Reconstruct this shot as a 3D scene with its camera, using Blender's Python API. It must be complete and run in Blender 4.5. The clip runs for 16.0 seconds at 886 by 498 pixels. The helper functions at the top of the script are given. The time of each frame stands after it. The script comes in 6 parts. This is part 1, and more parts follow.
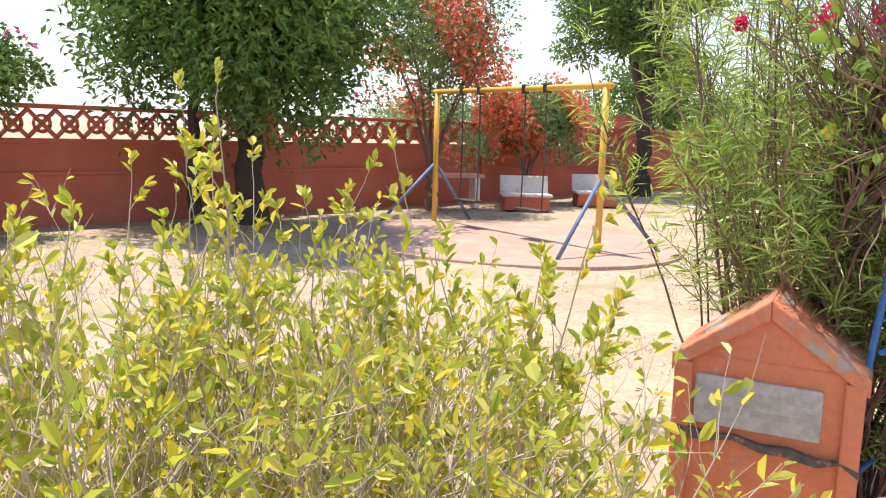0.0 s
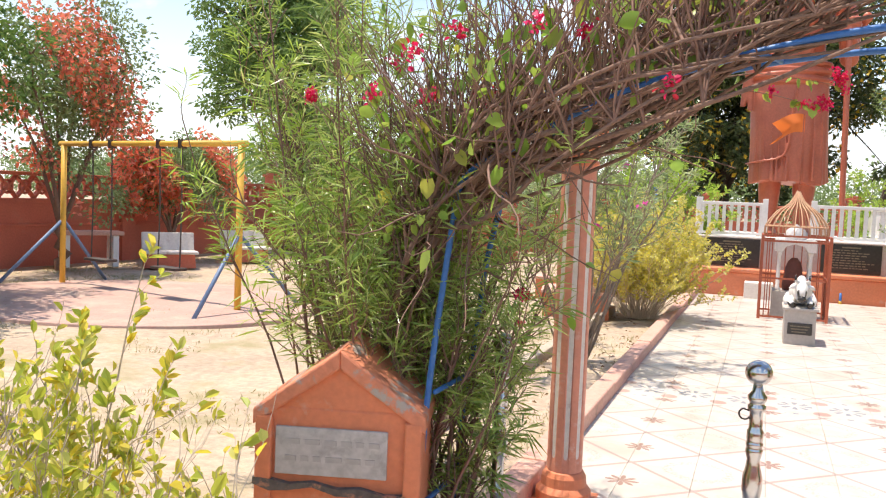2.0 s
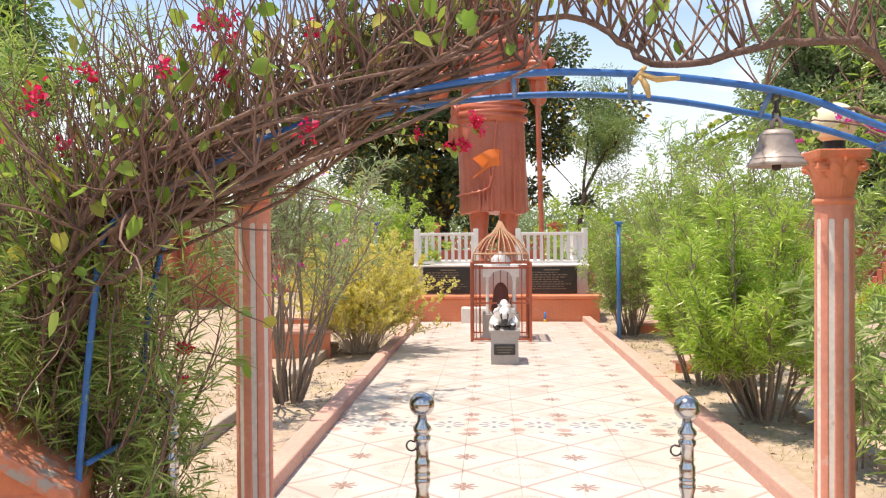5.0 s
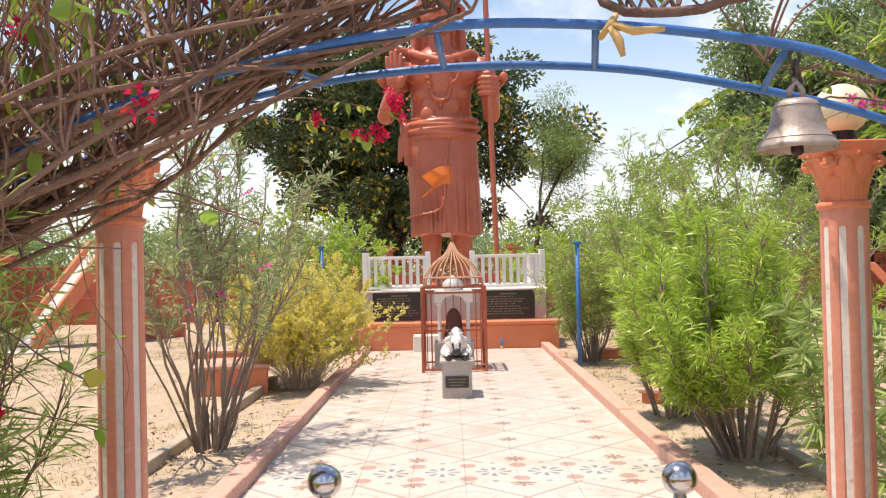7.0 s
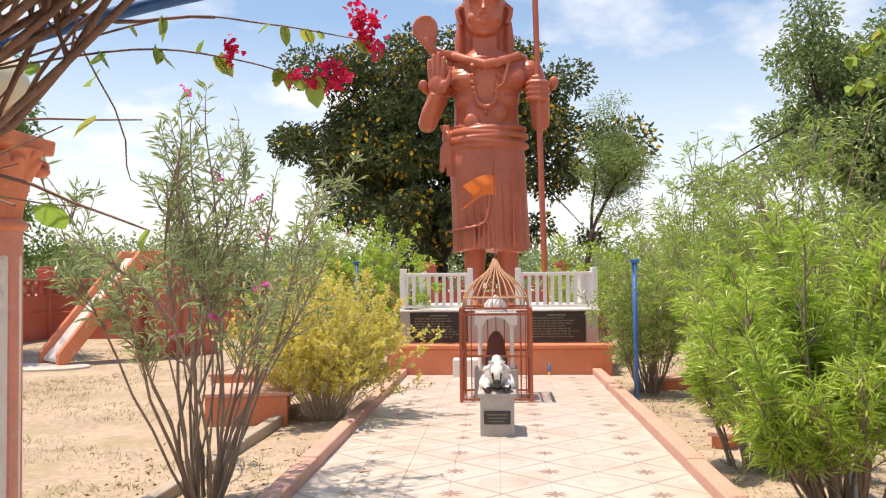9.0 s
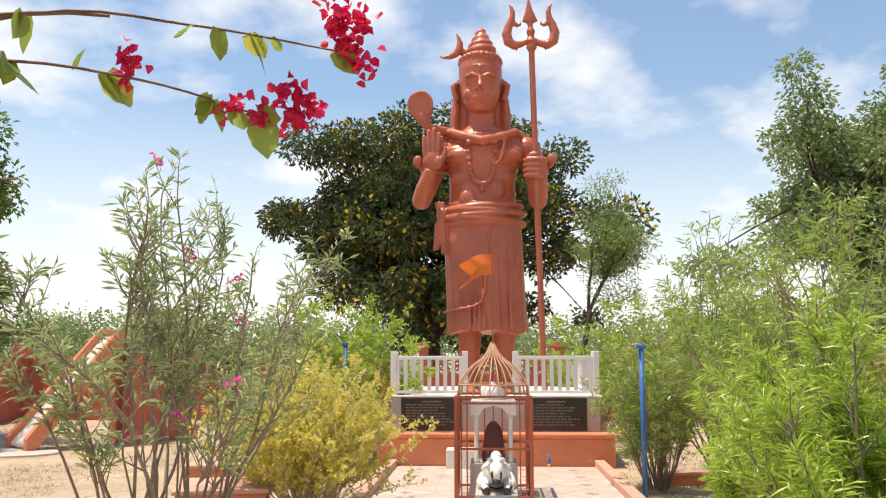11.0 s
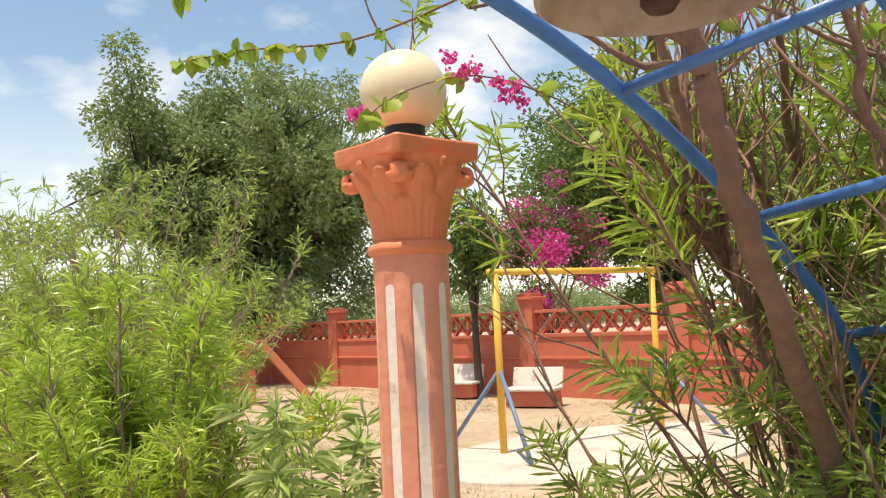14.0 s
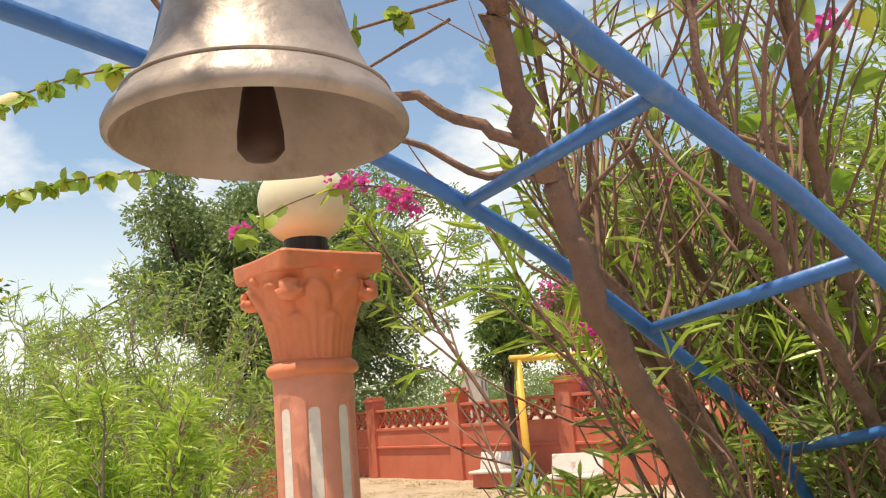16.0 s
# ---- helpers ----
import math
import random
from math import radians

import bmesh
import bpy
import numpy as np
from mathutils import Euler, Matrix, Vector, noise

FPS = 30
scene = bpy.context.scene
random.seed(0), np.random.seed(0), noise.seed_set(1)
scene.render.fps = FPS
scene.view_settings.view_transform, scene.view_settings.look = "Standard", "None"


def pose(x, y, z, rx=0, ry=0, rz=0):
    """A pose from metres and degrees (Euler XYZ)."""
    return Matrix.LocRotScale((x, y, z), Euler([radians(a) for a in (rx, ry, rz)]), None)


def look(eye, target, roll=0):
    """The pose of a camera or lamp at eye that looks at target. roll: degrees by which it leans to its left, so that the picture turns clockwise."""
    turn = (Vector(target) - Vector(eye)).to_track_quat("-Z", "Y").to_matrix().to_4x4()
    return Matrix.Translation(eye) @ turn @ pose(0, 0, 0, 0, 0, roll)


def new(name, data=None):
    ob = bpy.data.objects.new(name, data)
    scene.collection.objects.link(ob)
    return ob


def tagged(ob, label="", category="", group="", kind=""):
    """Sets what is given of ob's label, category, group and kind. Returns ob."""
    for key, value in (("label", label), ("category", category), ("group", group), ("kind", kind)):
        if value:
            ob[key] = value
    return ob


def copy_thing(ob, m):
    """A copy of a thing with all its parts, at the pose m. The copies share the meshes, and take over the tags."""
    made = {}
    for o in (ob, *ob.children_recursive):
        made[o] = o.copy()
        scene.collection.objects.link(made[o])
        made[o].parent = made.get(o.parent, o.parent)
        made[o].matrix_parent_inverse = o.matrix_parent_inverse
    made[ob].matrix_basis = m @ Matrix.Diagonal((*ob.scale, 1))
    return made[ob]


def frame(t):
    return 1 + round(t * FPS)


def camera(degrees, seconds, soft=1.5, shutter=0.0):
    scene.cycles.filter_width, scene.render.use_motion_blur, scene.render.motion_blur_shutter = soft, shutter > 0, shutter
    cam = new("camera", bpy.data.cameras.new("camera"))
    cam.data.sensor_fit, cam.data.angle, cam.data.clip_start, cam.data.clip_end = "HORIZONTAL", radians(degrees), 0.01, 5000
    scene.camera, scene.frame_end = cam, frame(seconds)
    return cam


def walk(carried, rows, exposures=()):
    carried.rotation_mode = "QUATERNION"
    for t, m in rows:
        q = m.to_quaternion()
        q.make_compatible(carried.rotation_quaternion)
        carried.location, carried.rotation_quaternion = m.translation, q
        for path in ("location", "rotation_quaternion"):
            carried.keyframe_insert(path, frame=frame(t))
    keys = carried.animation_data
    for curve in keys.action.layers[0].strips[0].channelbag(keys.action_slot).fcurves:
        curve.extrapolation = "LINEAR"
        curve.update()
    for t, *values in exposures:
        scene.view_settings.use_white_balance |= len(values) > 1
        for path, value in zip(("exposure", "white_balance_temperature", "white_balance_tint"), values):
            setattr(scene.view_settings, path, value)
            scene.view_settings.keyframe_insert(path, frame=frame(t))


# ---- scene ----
cam = camera(56.0, 16.0, soft=1.2)
PATH = [
    (0, (-0.846, -4.619, 1.577), (-2.211, -3.185, 1.295), 1.8),
    (0.5, (-0.801, -4.579, 1.589), (-2.022, -3.011, 1.369), 1.6),
    (1, (-0.716, -4.57, 1.61), (-1.822, -2.913, 1.427), 1.2),
    (1.5, (-0.6, -4.541, 1.612), (-1.539, -2.781, 1.462), 1.7),
    (2, (-0.499, -4.504, 1.619), (-1.214, -2.641, 1.496), 2.4),
    (2.5, (-0.453, -4.491, 1.621), (-1.066, -2.59, 1.512), 2.4),
    (3, (-0.396, -4.473, 1.631), (-0.872, -2.533, 1.539), 2.5),
    (3.5, (-0.335, -4.461, 1.634), (-0.623, -2.483, 1.563), 2.4),
    (4, (-0.292, -4.448, 1.636), (-0.476, -2.457, 1.588), 2.1),
    (4.5, (-0.249, -4.436, 1.638), (-0.378, -2.441, 1.601), 1.4),
    (5, (-0.185, -4.393, 1.661), (-0.301, -2.396, 1.635), -0.4),
    (5.2, (-0.165, -4.353, 1.651), (-0.236, -2.354, 1.64), 0.1),
    (7.3, (-0.049, -3.304, 1.635), (-0.064, -1.305, 1.672), -1.3),
    (8, (0.013, -2.845, 1.655), (-0.051, -0.847, 1.711), -1.1),
    (10.3, (-0.002, -1.784, 1.691), (-0.16, 0.204, 1.844), -0.1),
    (10.5, (-0.038, -1.715, 1.728), (-0.19, 0.27, 1.921), -0.1),
    (11, (-0.073, -1.706, 1.769), (-0.183, 0.274, 2.024), -0.1),
    (11.5, (-0.059, -1.714, 1.773), (0.019, 0.267, 2.033), -0.8),
    (12, (-0.084, -1.683, 1.736), (0.259, 0.274, 1.971), -1.4),
    (12.5, (0.051, -1.593, 1.625), (0.573, 0.332, 1.76), -2.0),
    (13, (0.166, -1.581, 1.608), (1.011, 0.23, 1.685), -1.6),
    (13.5, (0.199, -1.626, 1.61), (1.345, 0.011, 1.693), -2.9),
    (14, (0.275, -1.649, 1.654), (1.579, -0.142, 1.825), -2.8),
    (14.5, (0.409, -1.707, 1.676), (1.692, -0.192, 1.912), -2.6),
    (15, (0.52, -1.728, 1.706), (1.689, -0.135, 2.015), -3.7),
    (15.5, (0.554, -1.77, 1.712), (1.671, -0.154, 2.084), -4.9),
    (16, (0.614, -1.776, 1.722), (1.826, -0.228, 2.093), -4.9),
]
EXPOSURES = [(0.0, 0.55, 6750, 11), (2.5, 0.48, 6900, 13), (5.0, 0.38, 7050, 14), (8.0, 0.26, 7250, 16), (10.5, 0.20, 7400, 13), (12.5, 0.26, 7700, 12), (16.0, 0.24, 8000, 11)]
walk(cam, [(t, look(eye, target, roll)) for t, eye, target, roll in PATH], EXPOSURES)

# ---- daylight ----
SUN = Vector((-0.25, -0.03, 1.0)).normalized()
world = bpy.data.worlds.new("sky")
scene.world = world
world.use_nodes = True
wn, wl = world.node_tree.nodes, world.node_tree.links
wn.clear()
sky = wn.new("ShaderNodeTexSky")
sky.sky_type, sky.sun_disc = "NISHITA", False
sky.sun_elevation, sky.sun_rotation = math.asin(SUN.z), math.atan2(SUN.x, SUN.y)
sky.air_density, sky.dust_density, sky.ozone_density = 1.3, 0.1, 5.0
coord = wn.new("ShaderNodeTexCoord")
sep = wn.new("ShaderNodeSeparateXYZ")
wl.new(coord.outputs["Generated"], sep.inputs[0])
low = wn.new("ShaderNodeMath")
low.operation, low.inputs[1].default_value = "ADD", 0.34
wl.new(sep.outputs["Z"], low.inputs[0])
flat = wn.new("ShaderNodeVectorMath")
flat.operation = "DIVIDE"
comb = wn.new("ShaderNodeCombineXYZ")
for i in range(3):
    wl.new(low.outputs[0], comb.inputs[i])
wl.new(coord.outputs["Generated"], flat.inputs[0])
wl.new(comb.outputs[0], flat.inputs[1])
cloud = wn.new("ShaderNodeTexNoise")
cloud.inputs["Scale"].default_value, cloud.inputs["Detail"].default_value, cloud.inputs["Roughness"].default_value = 2.2, 9.0, 0.55
wl.new(flat.outputs[0], cloud.inputs["Vector"])
ramp = wn.new("ShaderNodeValToRGB")
ramp.color_ramp.elements[0].position, ramp.color_ramp.elements[1].position = 0.47, 0.65
wl.new(cloud.outputs["Fac"], ramp.inputs[0])
mixer = wn.new("ShaderNodeMix")
mixer.data_type = "RGBA"
haze = wn.new("ShaderNodeMapRange")
haze.inputs["From Min"].default_value, haze.inputs["From Max"].default_value = 0.30, 0.0
haze.inputs["To Min"].default_value, haze.inputs["To Max"].default_value = 0.0, 0.85
wl.new(sep.outputs["Z"], haze.inputs["Value"])
veil = wn.new("ShaderNodeMath")
veil.operation = "MAXIMUM"
wl.new(ramp.outputs[0], veil.inputs[0])
wl.new(haze.outputs[0], veil.inputs[1])
wl.new(veil.outputs[0], mixer.inputs[0])
wl.new(sky.outputs[0], mixer.inputs[6])
mixer.inputs[7].default_value = (6.2, 6.7, 7.3, 1)
back = wn.new("ShaderNodeBackground")
back.inputs["Strength"].default_value = 0.15
wl.new(mixer.outputs[2], back.inputs[0])
out = wn.new("ShaderNodeOutputWorld")
wl.new(back.outputs[0], out.inputs[0])

sun = new("sun", bpy.data.lights.new("sun", "SUN"))
sun.data.energy, sun.data.angle, sun.data.color = 4.8, radians(0.6), (1.0, 0.92, 0.80)
sun.matrix_world = look(SUN * 60, (0, 0, 0))


# ---- materials ----
def mat(name, color, rough=0.7, metal=0.0, vary=0.15, scale=6.0, bump=0.0, bscale=40.0, stain=None, stain_at=(0.55, 0.7), stain_scale=2.0, spec=0.5):
    """Painted or natural surface: tone varies at two scales, optional stains of another colour and a fine relief."""
    m = bpy.data.materials.new(name)
    m.use_nodes = True
    n, l = m.node_tree.nodes, m.node_tree.links
    b = n["Principled BSDF"]
    b.inputs["Roughness"].default_value, b.inputs["Metallic"].default_value = rough, metal
    b.inputs["Specular IOR Level"].default_value = spec
    tc = n.new("ShaderNodeTexCoord")
    geo = n.new("ShaderNodeNewGeometry")
    big = n.new("ShaderNodeTexNoise")
    big.inputs["Scale"].default_value, big.inputs["Detail"].default_value = scale * 0.25, 4.0
    fine = n.new("ShaderNodeTexNoise")
    fine.inputs["Scale"].default_value, fine.inputs["Detail"].default_value = scale * 5, 6.0
    for t in (big, fine):
        l.new(geo.outputs["Position"], t.inputs["Vector"])
    add = n.new("ShaderNodeMath")
    add.operation = "ADD"
    l.new(big.outputs["Fac"], add.inputs[0])
    l.new(fine.outputs["Fac"], add.inputs[1])
    mr = n.new("ShaderNodeMapRange")
    mr.inputs["From Min"].default_value, mr.inputs["From Max"].default_value = 0.65, 1.35
    mr.inputs["To Min"].default_value, mr.inputs["To Max"].default_value = 1 - vary, 1 + vary
    l.new(add.outputs[0], mr.inputs["Value"])
    mul = n.new("ShaderNodeVectorMath")
    mul.operation = "SCALE"
    mul.inputs[0].default_value = color
    l.new(mr.outputs[0], mul.inputs["Scale"])
    col = mul.outputs[0]
    if stain:
        st = n.new("ShaderNodeTexNoise")
        st.inputs["Scale"].default_value, st.inputs["Detail"].default_value, st.inputs["Roughness"].default_value = stain_scale, 8.0, 0.65
        l.new(geo.outputs["Position"], st.inputs["Vector"])
        sr = n.new("ShaderNodeMapRange")
        sr.inputs["From Min"].default_value, sr.inputs["From Max"].default_value = stain_at
        l.new(st.outputs["Fac"], sr.inputs["Value"])
        mx = n.new("ShaderNodeMix")
        mx.data_type = "RGBA"
        l.new(sr.outputs[0], mx.inputs[0])
        l.new(col, mx.inputs[6])
        mx.inputs[7].default_value = (*stain, 1)
        col = mx.outputs[2]
    l.new(col, b.inputs["Base Color"])
    if bump:
        bt = n.new("ShaderNodeTexNoise")
        bt.inputs["Scale"].default_value, bt.inputs["Detail"].default_value = bscale, 5.0
        l.new(geo.outputs["Position"], bt.inputs["Vector"])
        bn = n.new("ShaderNodeBump")
        bn.inputs["Strength"].default_value, bn.inputs["Distance"].default_value = bump, 0.02
        l.new(bt.outputs["Fac"], bn.inputs["Height"])
        l.new(bn.outputs[0], b.inputs["Normal"])
    return m


def leafmat(name, colors, rough=0.5, through_light=0.35):
    """Leaves: each island takes its own tone from the list; some light passes through."""
    m = bpy.data.materials.new(name)
    m.use_nodes = True
    n, l = m.node_tree.nodes, m.node_tree.links
    b = n["Principled BSDF"]
    b.inputs["Roughness"].default_value = rough
    geo = n.new("ShaderNodeNewGeometry")
    r = n.new("ShaderNodeValToRGB")
    e = r.color_ramp.elements
    e[0].color, e[0].position = (*colors[0], 1), 0.0
    e[1].color, e[1].position = (*colors[-1], 1), 1.0
    for i, c in enumerate(colors[1:-1], 1):
        e.new(i / (len(colors) - 1)).color = (*c, 1)
    l.new(geo.outputs["Random Per Island"], r.inputs[0])
    l.new(r.outputs[0], b.inputs["Base Color"])
    tr = n.new("ShaderNodeBsdfTranslucent")
    l.new(r.outputs[0], tr.inputs["Color"])
    mx = n.new("ShaderNodeMixShader")
    mx.inputs[0].default_value = through_light
    l.new(b.outputs[0], mx.inputs[1])
    l.new(tr.outputs[0], mx.inputs[2])
    l.new(mx.outputs[0], n["Material Output"].inputs["Surface"])
    return m


ORANGE = mat("orange_paint", (0.66, 0.215, 0.105), 0.62, vary=0.14, bump=0.25, bscale=25, stain=(0.62, 0.36, 0.27), stain_at=(0.6, 0.72), stain_scale=5)
PILLAR = mat("pillar_paint", (0.72, 0.235, 0.115), 0.5, vary=0.10, bump=0.2, bscale=30, stain=(0.7, 0.42, 0.33), stain_at=(0.62, 0.75), stain_scale=9)
SHAFT = mat("shaft_paint", (0.70, 0.285, 0.19), 0.5, vary=0.12, bump=0.2, bscale=30, stain=(0.74, 0.50, 0.42), stain_at=(0.58, 0.74), stain_scale=11)
CREAM = mat("cream_paint", (0.78, 0.71, 0.64), 0.6, vary=0.15, bump=0.2, stain=(0.5, 0.35, 0.28), stain_at=(0.6, 0.75), stain_scale=12)
PINK = mat("pink_paint", (0.60, 0.34, 0.265), 0.7, vary=0.18, bump=0.3, bscale=18, stain=(0.28, 0.2, 0.16), stain_at=(0.62, 0.74), stain_scale=4)
REDWALL = mat("red_wall_paint", (0.53, 0.145, 0.09), 0.75, vary=0.16, bump=0.25, bscale=14, stain=(0.5, 0.2, 0.13), stain_at=(0.55, 0.75), stain_scale=1.5)
COPPER = mat("terracotta_gloss", (0.47, 0.122, 0.064), 0.38, vary=0.18, bump=0.12, bscale=20, stain=(0.36, 0.085, 0.045), stain_at=(0.5, 0.75), stain_scale=2)
SAND = mat("dry_soil", (0.45, 0.345, 0.255), 0.95, vary=0.30, scale=3, bump=0.6, bscale=30, stain=(0.31, 0.265, 0.15), stain_at=(0.48, 0.68), stain_scale=1.5)
GRASS = leafmat("dry_grass", [(0.30, 0.25, 0.09), (0.22, 0.23, 0.07), (0.38, 0.31, 0.14)], 0.8, 0.2)
PAD = mat("red_concrete", (0.45, 0.29, 0.24), 0.85, vary=0.15, bump=0.2, stain=(0.5, 0.38, 0.3), stain_at=(0.5, 0.7))
PADGREY = mat("grey_concrete", (0.55, 0.49, 0.44), 0.85, vary=0.18, bump=0.25, stain=(0.42, 0.34, 0.27), stain_at=(0.5, 0.7), stain_scale=2.5)
GROUT = mat("pale_grout", (0.52, 0.47, 0.42), 0.9, vary=0.15, bump=0.2)
STONE = mat("grey_stone", (0.42, 0.38, 0.35), 0.8, vary=0.15, bump=0.2)
WHITE = mat("white_paint", (0.78, 0.76, 0.73), 0.5, vary=0.08, stain=(0.55, 0.5, 0.44), stain_at=(0.62, 0.75), stain_scale=8)
MARBLE = mat("white_marble", (0.74, 0.72, 0.70), 0.35, vary=0.12, stain=(0.5, 0.47, 0.45), stain_at=(0.55, 0.75), stain_scale=6)
BLACK = mat("black_granite", (0.035, 0.032, 0.03), 0.25, vary=0.3)
LETTER = mat("engraved_letters", (0.17, 0.14, 0.09), 0.6)
GOLDEN = mat("plate_letters", (0.41, 0.39, 0.375), 0.8)
PLATE = mat("dusty_plate", (0.48, 0.46, 0.44), 0.8, vary=0.2, stain=(0.33, 0.31, 0.29), stain_at=(0.5, 0.7), stain_scale=14)
SOOT = mat("dark_weathering", (0.13, 0.11, 0.10), 0.9, vary=0.4, stain=(0.4, 0.2, 0.13), stain_at=(0.55, 0.65), stain_scale=18)
YELLOW = mat("yellow_paint", (0.72, 0.42, 0.06), 0.5, vary=0.12, stain=(0.4, 0.2, 0.06), stain_at=(0.66, 0.72), stain_scale=10)
BLUE = mat("blue_paint", (0.035, 0.15, 0.42), 0.42, vary=0.2, bump=0.15, stain=(0.16, 0.22, 0.34), stain_at=(0.6, 0.75), stain_scale=18)
BLUEGREY = mat("faded_blue_paint", (0.13, 0.20, 0.33), 0.5, vary=0.2)
STEEL = mat("polished_steel", (0.55, 0.54, 0.53), 0.18, 1.0, vary=0.1)
IRON = mat("rusty_chain_steel", (0.10, 0.08, 0.07), 0.6, 0.6, vary=0.2)
IDOL = mat("dark_red_stone", (0.13, 0.04, 0.03), 0.7, vary=0.25)
RUST = mat("rust_red_iron", (0.40, 0.10, 0.05), 0.6, vary=0.25)
BRONZE = mat("aged_bell_bronze", (0.36, 0.30, 0.26), 0.46, 0.25, vary=0.22, bump=0.12, bscale=60, stain=(0.20, 0.155, 0.125), stain_at=(0.52, 0.72), stain_scale=16)
DARKIRON = mat("dark_iron", (0.05, 0.025, 0.02), 0.6, 0.3, vary=0.2)
GLOBE = mat("cream_glass", (0.80, 0.72, 0.50), 0.3, vary=0.05)
BLACKP = mat("black_plastic", (0.015, 0.012, 0.012), 0.4)
THATCH = mat("cane_strips", (0.55, 0.32, 0.19), 0.7, vary=0.25)
ROPE = mat("yellowed_cloth", (0.62, 0.42, 0.17), 0.8, vary=0.2, bump=0.3)
FLAG = leafmat("saffron_cloth", [(0.80, 0.20, 0.04), (0.80, 0.20, 0.04)], 0.7, 0.35)
SLIDE = mat("worn_slide_plate", (0.66, 0.63, 0.60), 0.45, vary=0.15, stain=(0.16, 0.16, 0.16), stain_at=(0.6, 0.68), stain_scale=1.2)
BARK = mat("brown_bark", (0.215, 0.13, 0.095), 0.9, vary=0.3, bump=0.6, bscale=60)
BARKDARK = mat("dark_bark", (0.07, 0.05, 0.04), 0.9, vary=0.3, bump=0.6, bscale=30)
TWIG = mat("grey_twigs", (0.27, 0.21, 0.16), 0.85, vary=0.25)
TWIGRED = mat("reddish_twigs", (0.23, 0.135, 0.10), 0.85, vary=0.3)
TWIGDRY = mat("dry_hedge_twigs", (0.52, 0.43, 0.33), 0.85, vary=0.3)
L_HEDGE = leafmat("hedge_leaf", [(0.46, 0.52, 0.06), (0.60, 0.60, 0.09), (0.34, 0.44, 0.05), (0.68, 0.66, 0.20), (0.78, 0.62, 0.06), (0.50, 0.54, 0.08)], 0.4, 0.5)
L_OLE = leafmat("narrow_leaf", [(0.16, 0.27, 0.055), (0.26, 0.39, 0.075), (0.38, 0.50, 0.11), (0.19, 0.31, 0.06), (0.54, 0.60, 0.20), (0.29, 0.42, 0.085)], 0.30, 0.42)
L_AIRY = leafmat("airy_narrow_leaf", [(0.20, 0.33, 0.05), (0.30, 0.44, 0.08), (0.42, 0.54, 0.13), (0.24, 0.37, 0.06)], 0.36, 0.42)
L_GREYOLE = leafmat("grey_green_leaf", [(0.24, 0.33, 0.13), (0.34, 0.43, 0.18), (0.46, 0.52, 0.26), (0.28, 0.37, 0.14)], 0.36, 0.4)
L_BRIGHT = leafmat("bright_narrow_leaf", [(0.25, 0.41, 0.045), (0.38, 0.55, 0.075), (0.56, 0.67, 0.16), (0.30, 0.46, 0.05), (0.44, 0.58, 0.10)], 0.34, 0.45)
L_YELLOW = leafmat("yellow_green_leaf", [(0.70, 0.64, 0.12), (0.82, 0.74, 0.18), (0.58, 0.58, 0.13), (0.76, 0.70, 0.34), (0.84, 0.74, 0.10)], 0.4, 0.5)
L_DARK = leafmat("dark_tree_leaf", [(0.045, 0.075, 0.025), (0.075, 0.11, 0.035), (0.15, 0.185, 0.06), (0.055, 0.09, 0.03), (0.10, 0.14, 0.045)], 0.38, 0.2)
L_NEEM = leafmat("tree_leaf", [(0.1, 0.18, 0.045), (0.15, 0.25, 0.06), (0.2, 0.31, 0.08), (0.12, 0.21, 0.05)], 0.5, 0.35)
L_SHADE = leafmat("shade_tree_leaf", [(0.07, 0.14, 0.03), (0.12, 0.22, 0.045), (0.20, 0.32, 0.07), (0.09, 0.17, 0.035)], 0.42, 0.32)
L_PALE = leafmat("pale_tree_leaf", [(0.14, 0.22, 0.07), (0.23, 0.32, 0.12), (0.33, 0.42, 0.19), (0.17, 0.25, 0.09), (0.27, 0.36, 0.15)], 0.42, 0.3)
L_BOUG = leafmat("heart_leaf", [(0.20, 0.36, 0.05), (0.30, 0.47, 0.07), (0.40, 0.52, 0.10), (0.22, 0.36, 0.06), (0.60, 0.55, 0.10)], 0.4, 0.5)
F_RED = leafmat("crimson_bract", [(0.72, 0.02, 0.10), (0.80, 0.03, 0.17), (0.70, 0.03, 0.05)], 0.5, 0.4)
F_PINK = leafmat("magenta_bract", [(0.78, 0.08, 0.42), (0.82, 0.16, 0.52), (0.70, 0.05, 0.34)], 0.5, 0.45)
F_ORANGE = leafmat("orange_blossom", [(0.80, 0.20, 0.08), (0.84, 0.30, 0.17), (0.76, 0.16, 0.10), (0.84, 0.36, 0.26)], 0.5, 0.4)
L_FEATHER = leafmat("feathery_leaf", [(0.17, 0.26, 0.07), (0.26, 0.36, 0.11), (0.22, 0.31, 0.10), (0.34, 0.42, 0.16)], 0.5, 0.35)
F_YELLOW = leafmat("yellow_blossom", [(0.75, 0.50, 0.04), (0.80, 0.58, 0.06)], 0.5, 0.3)


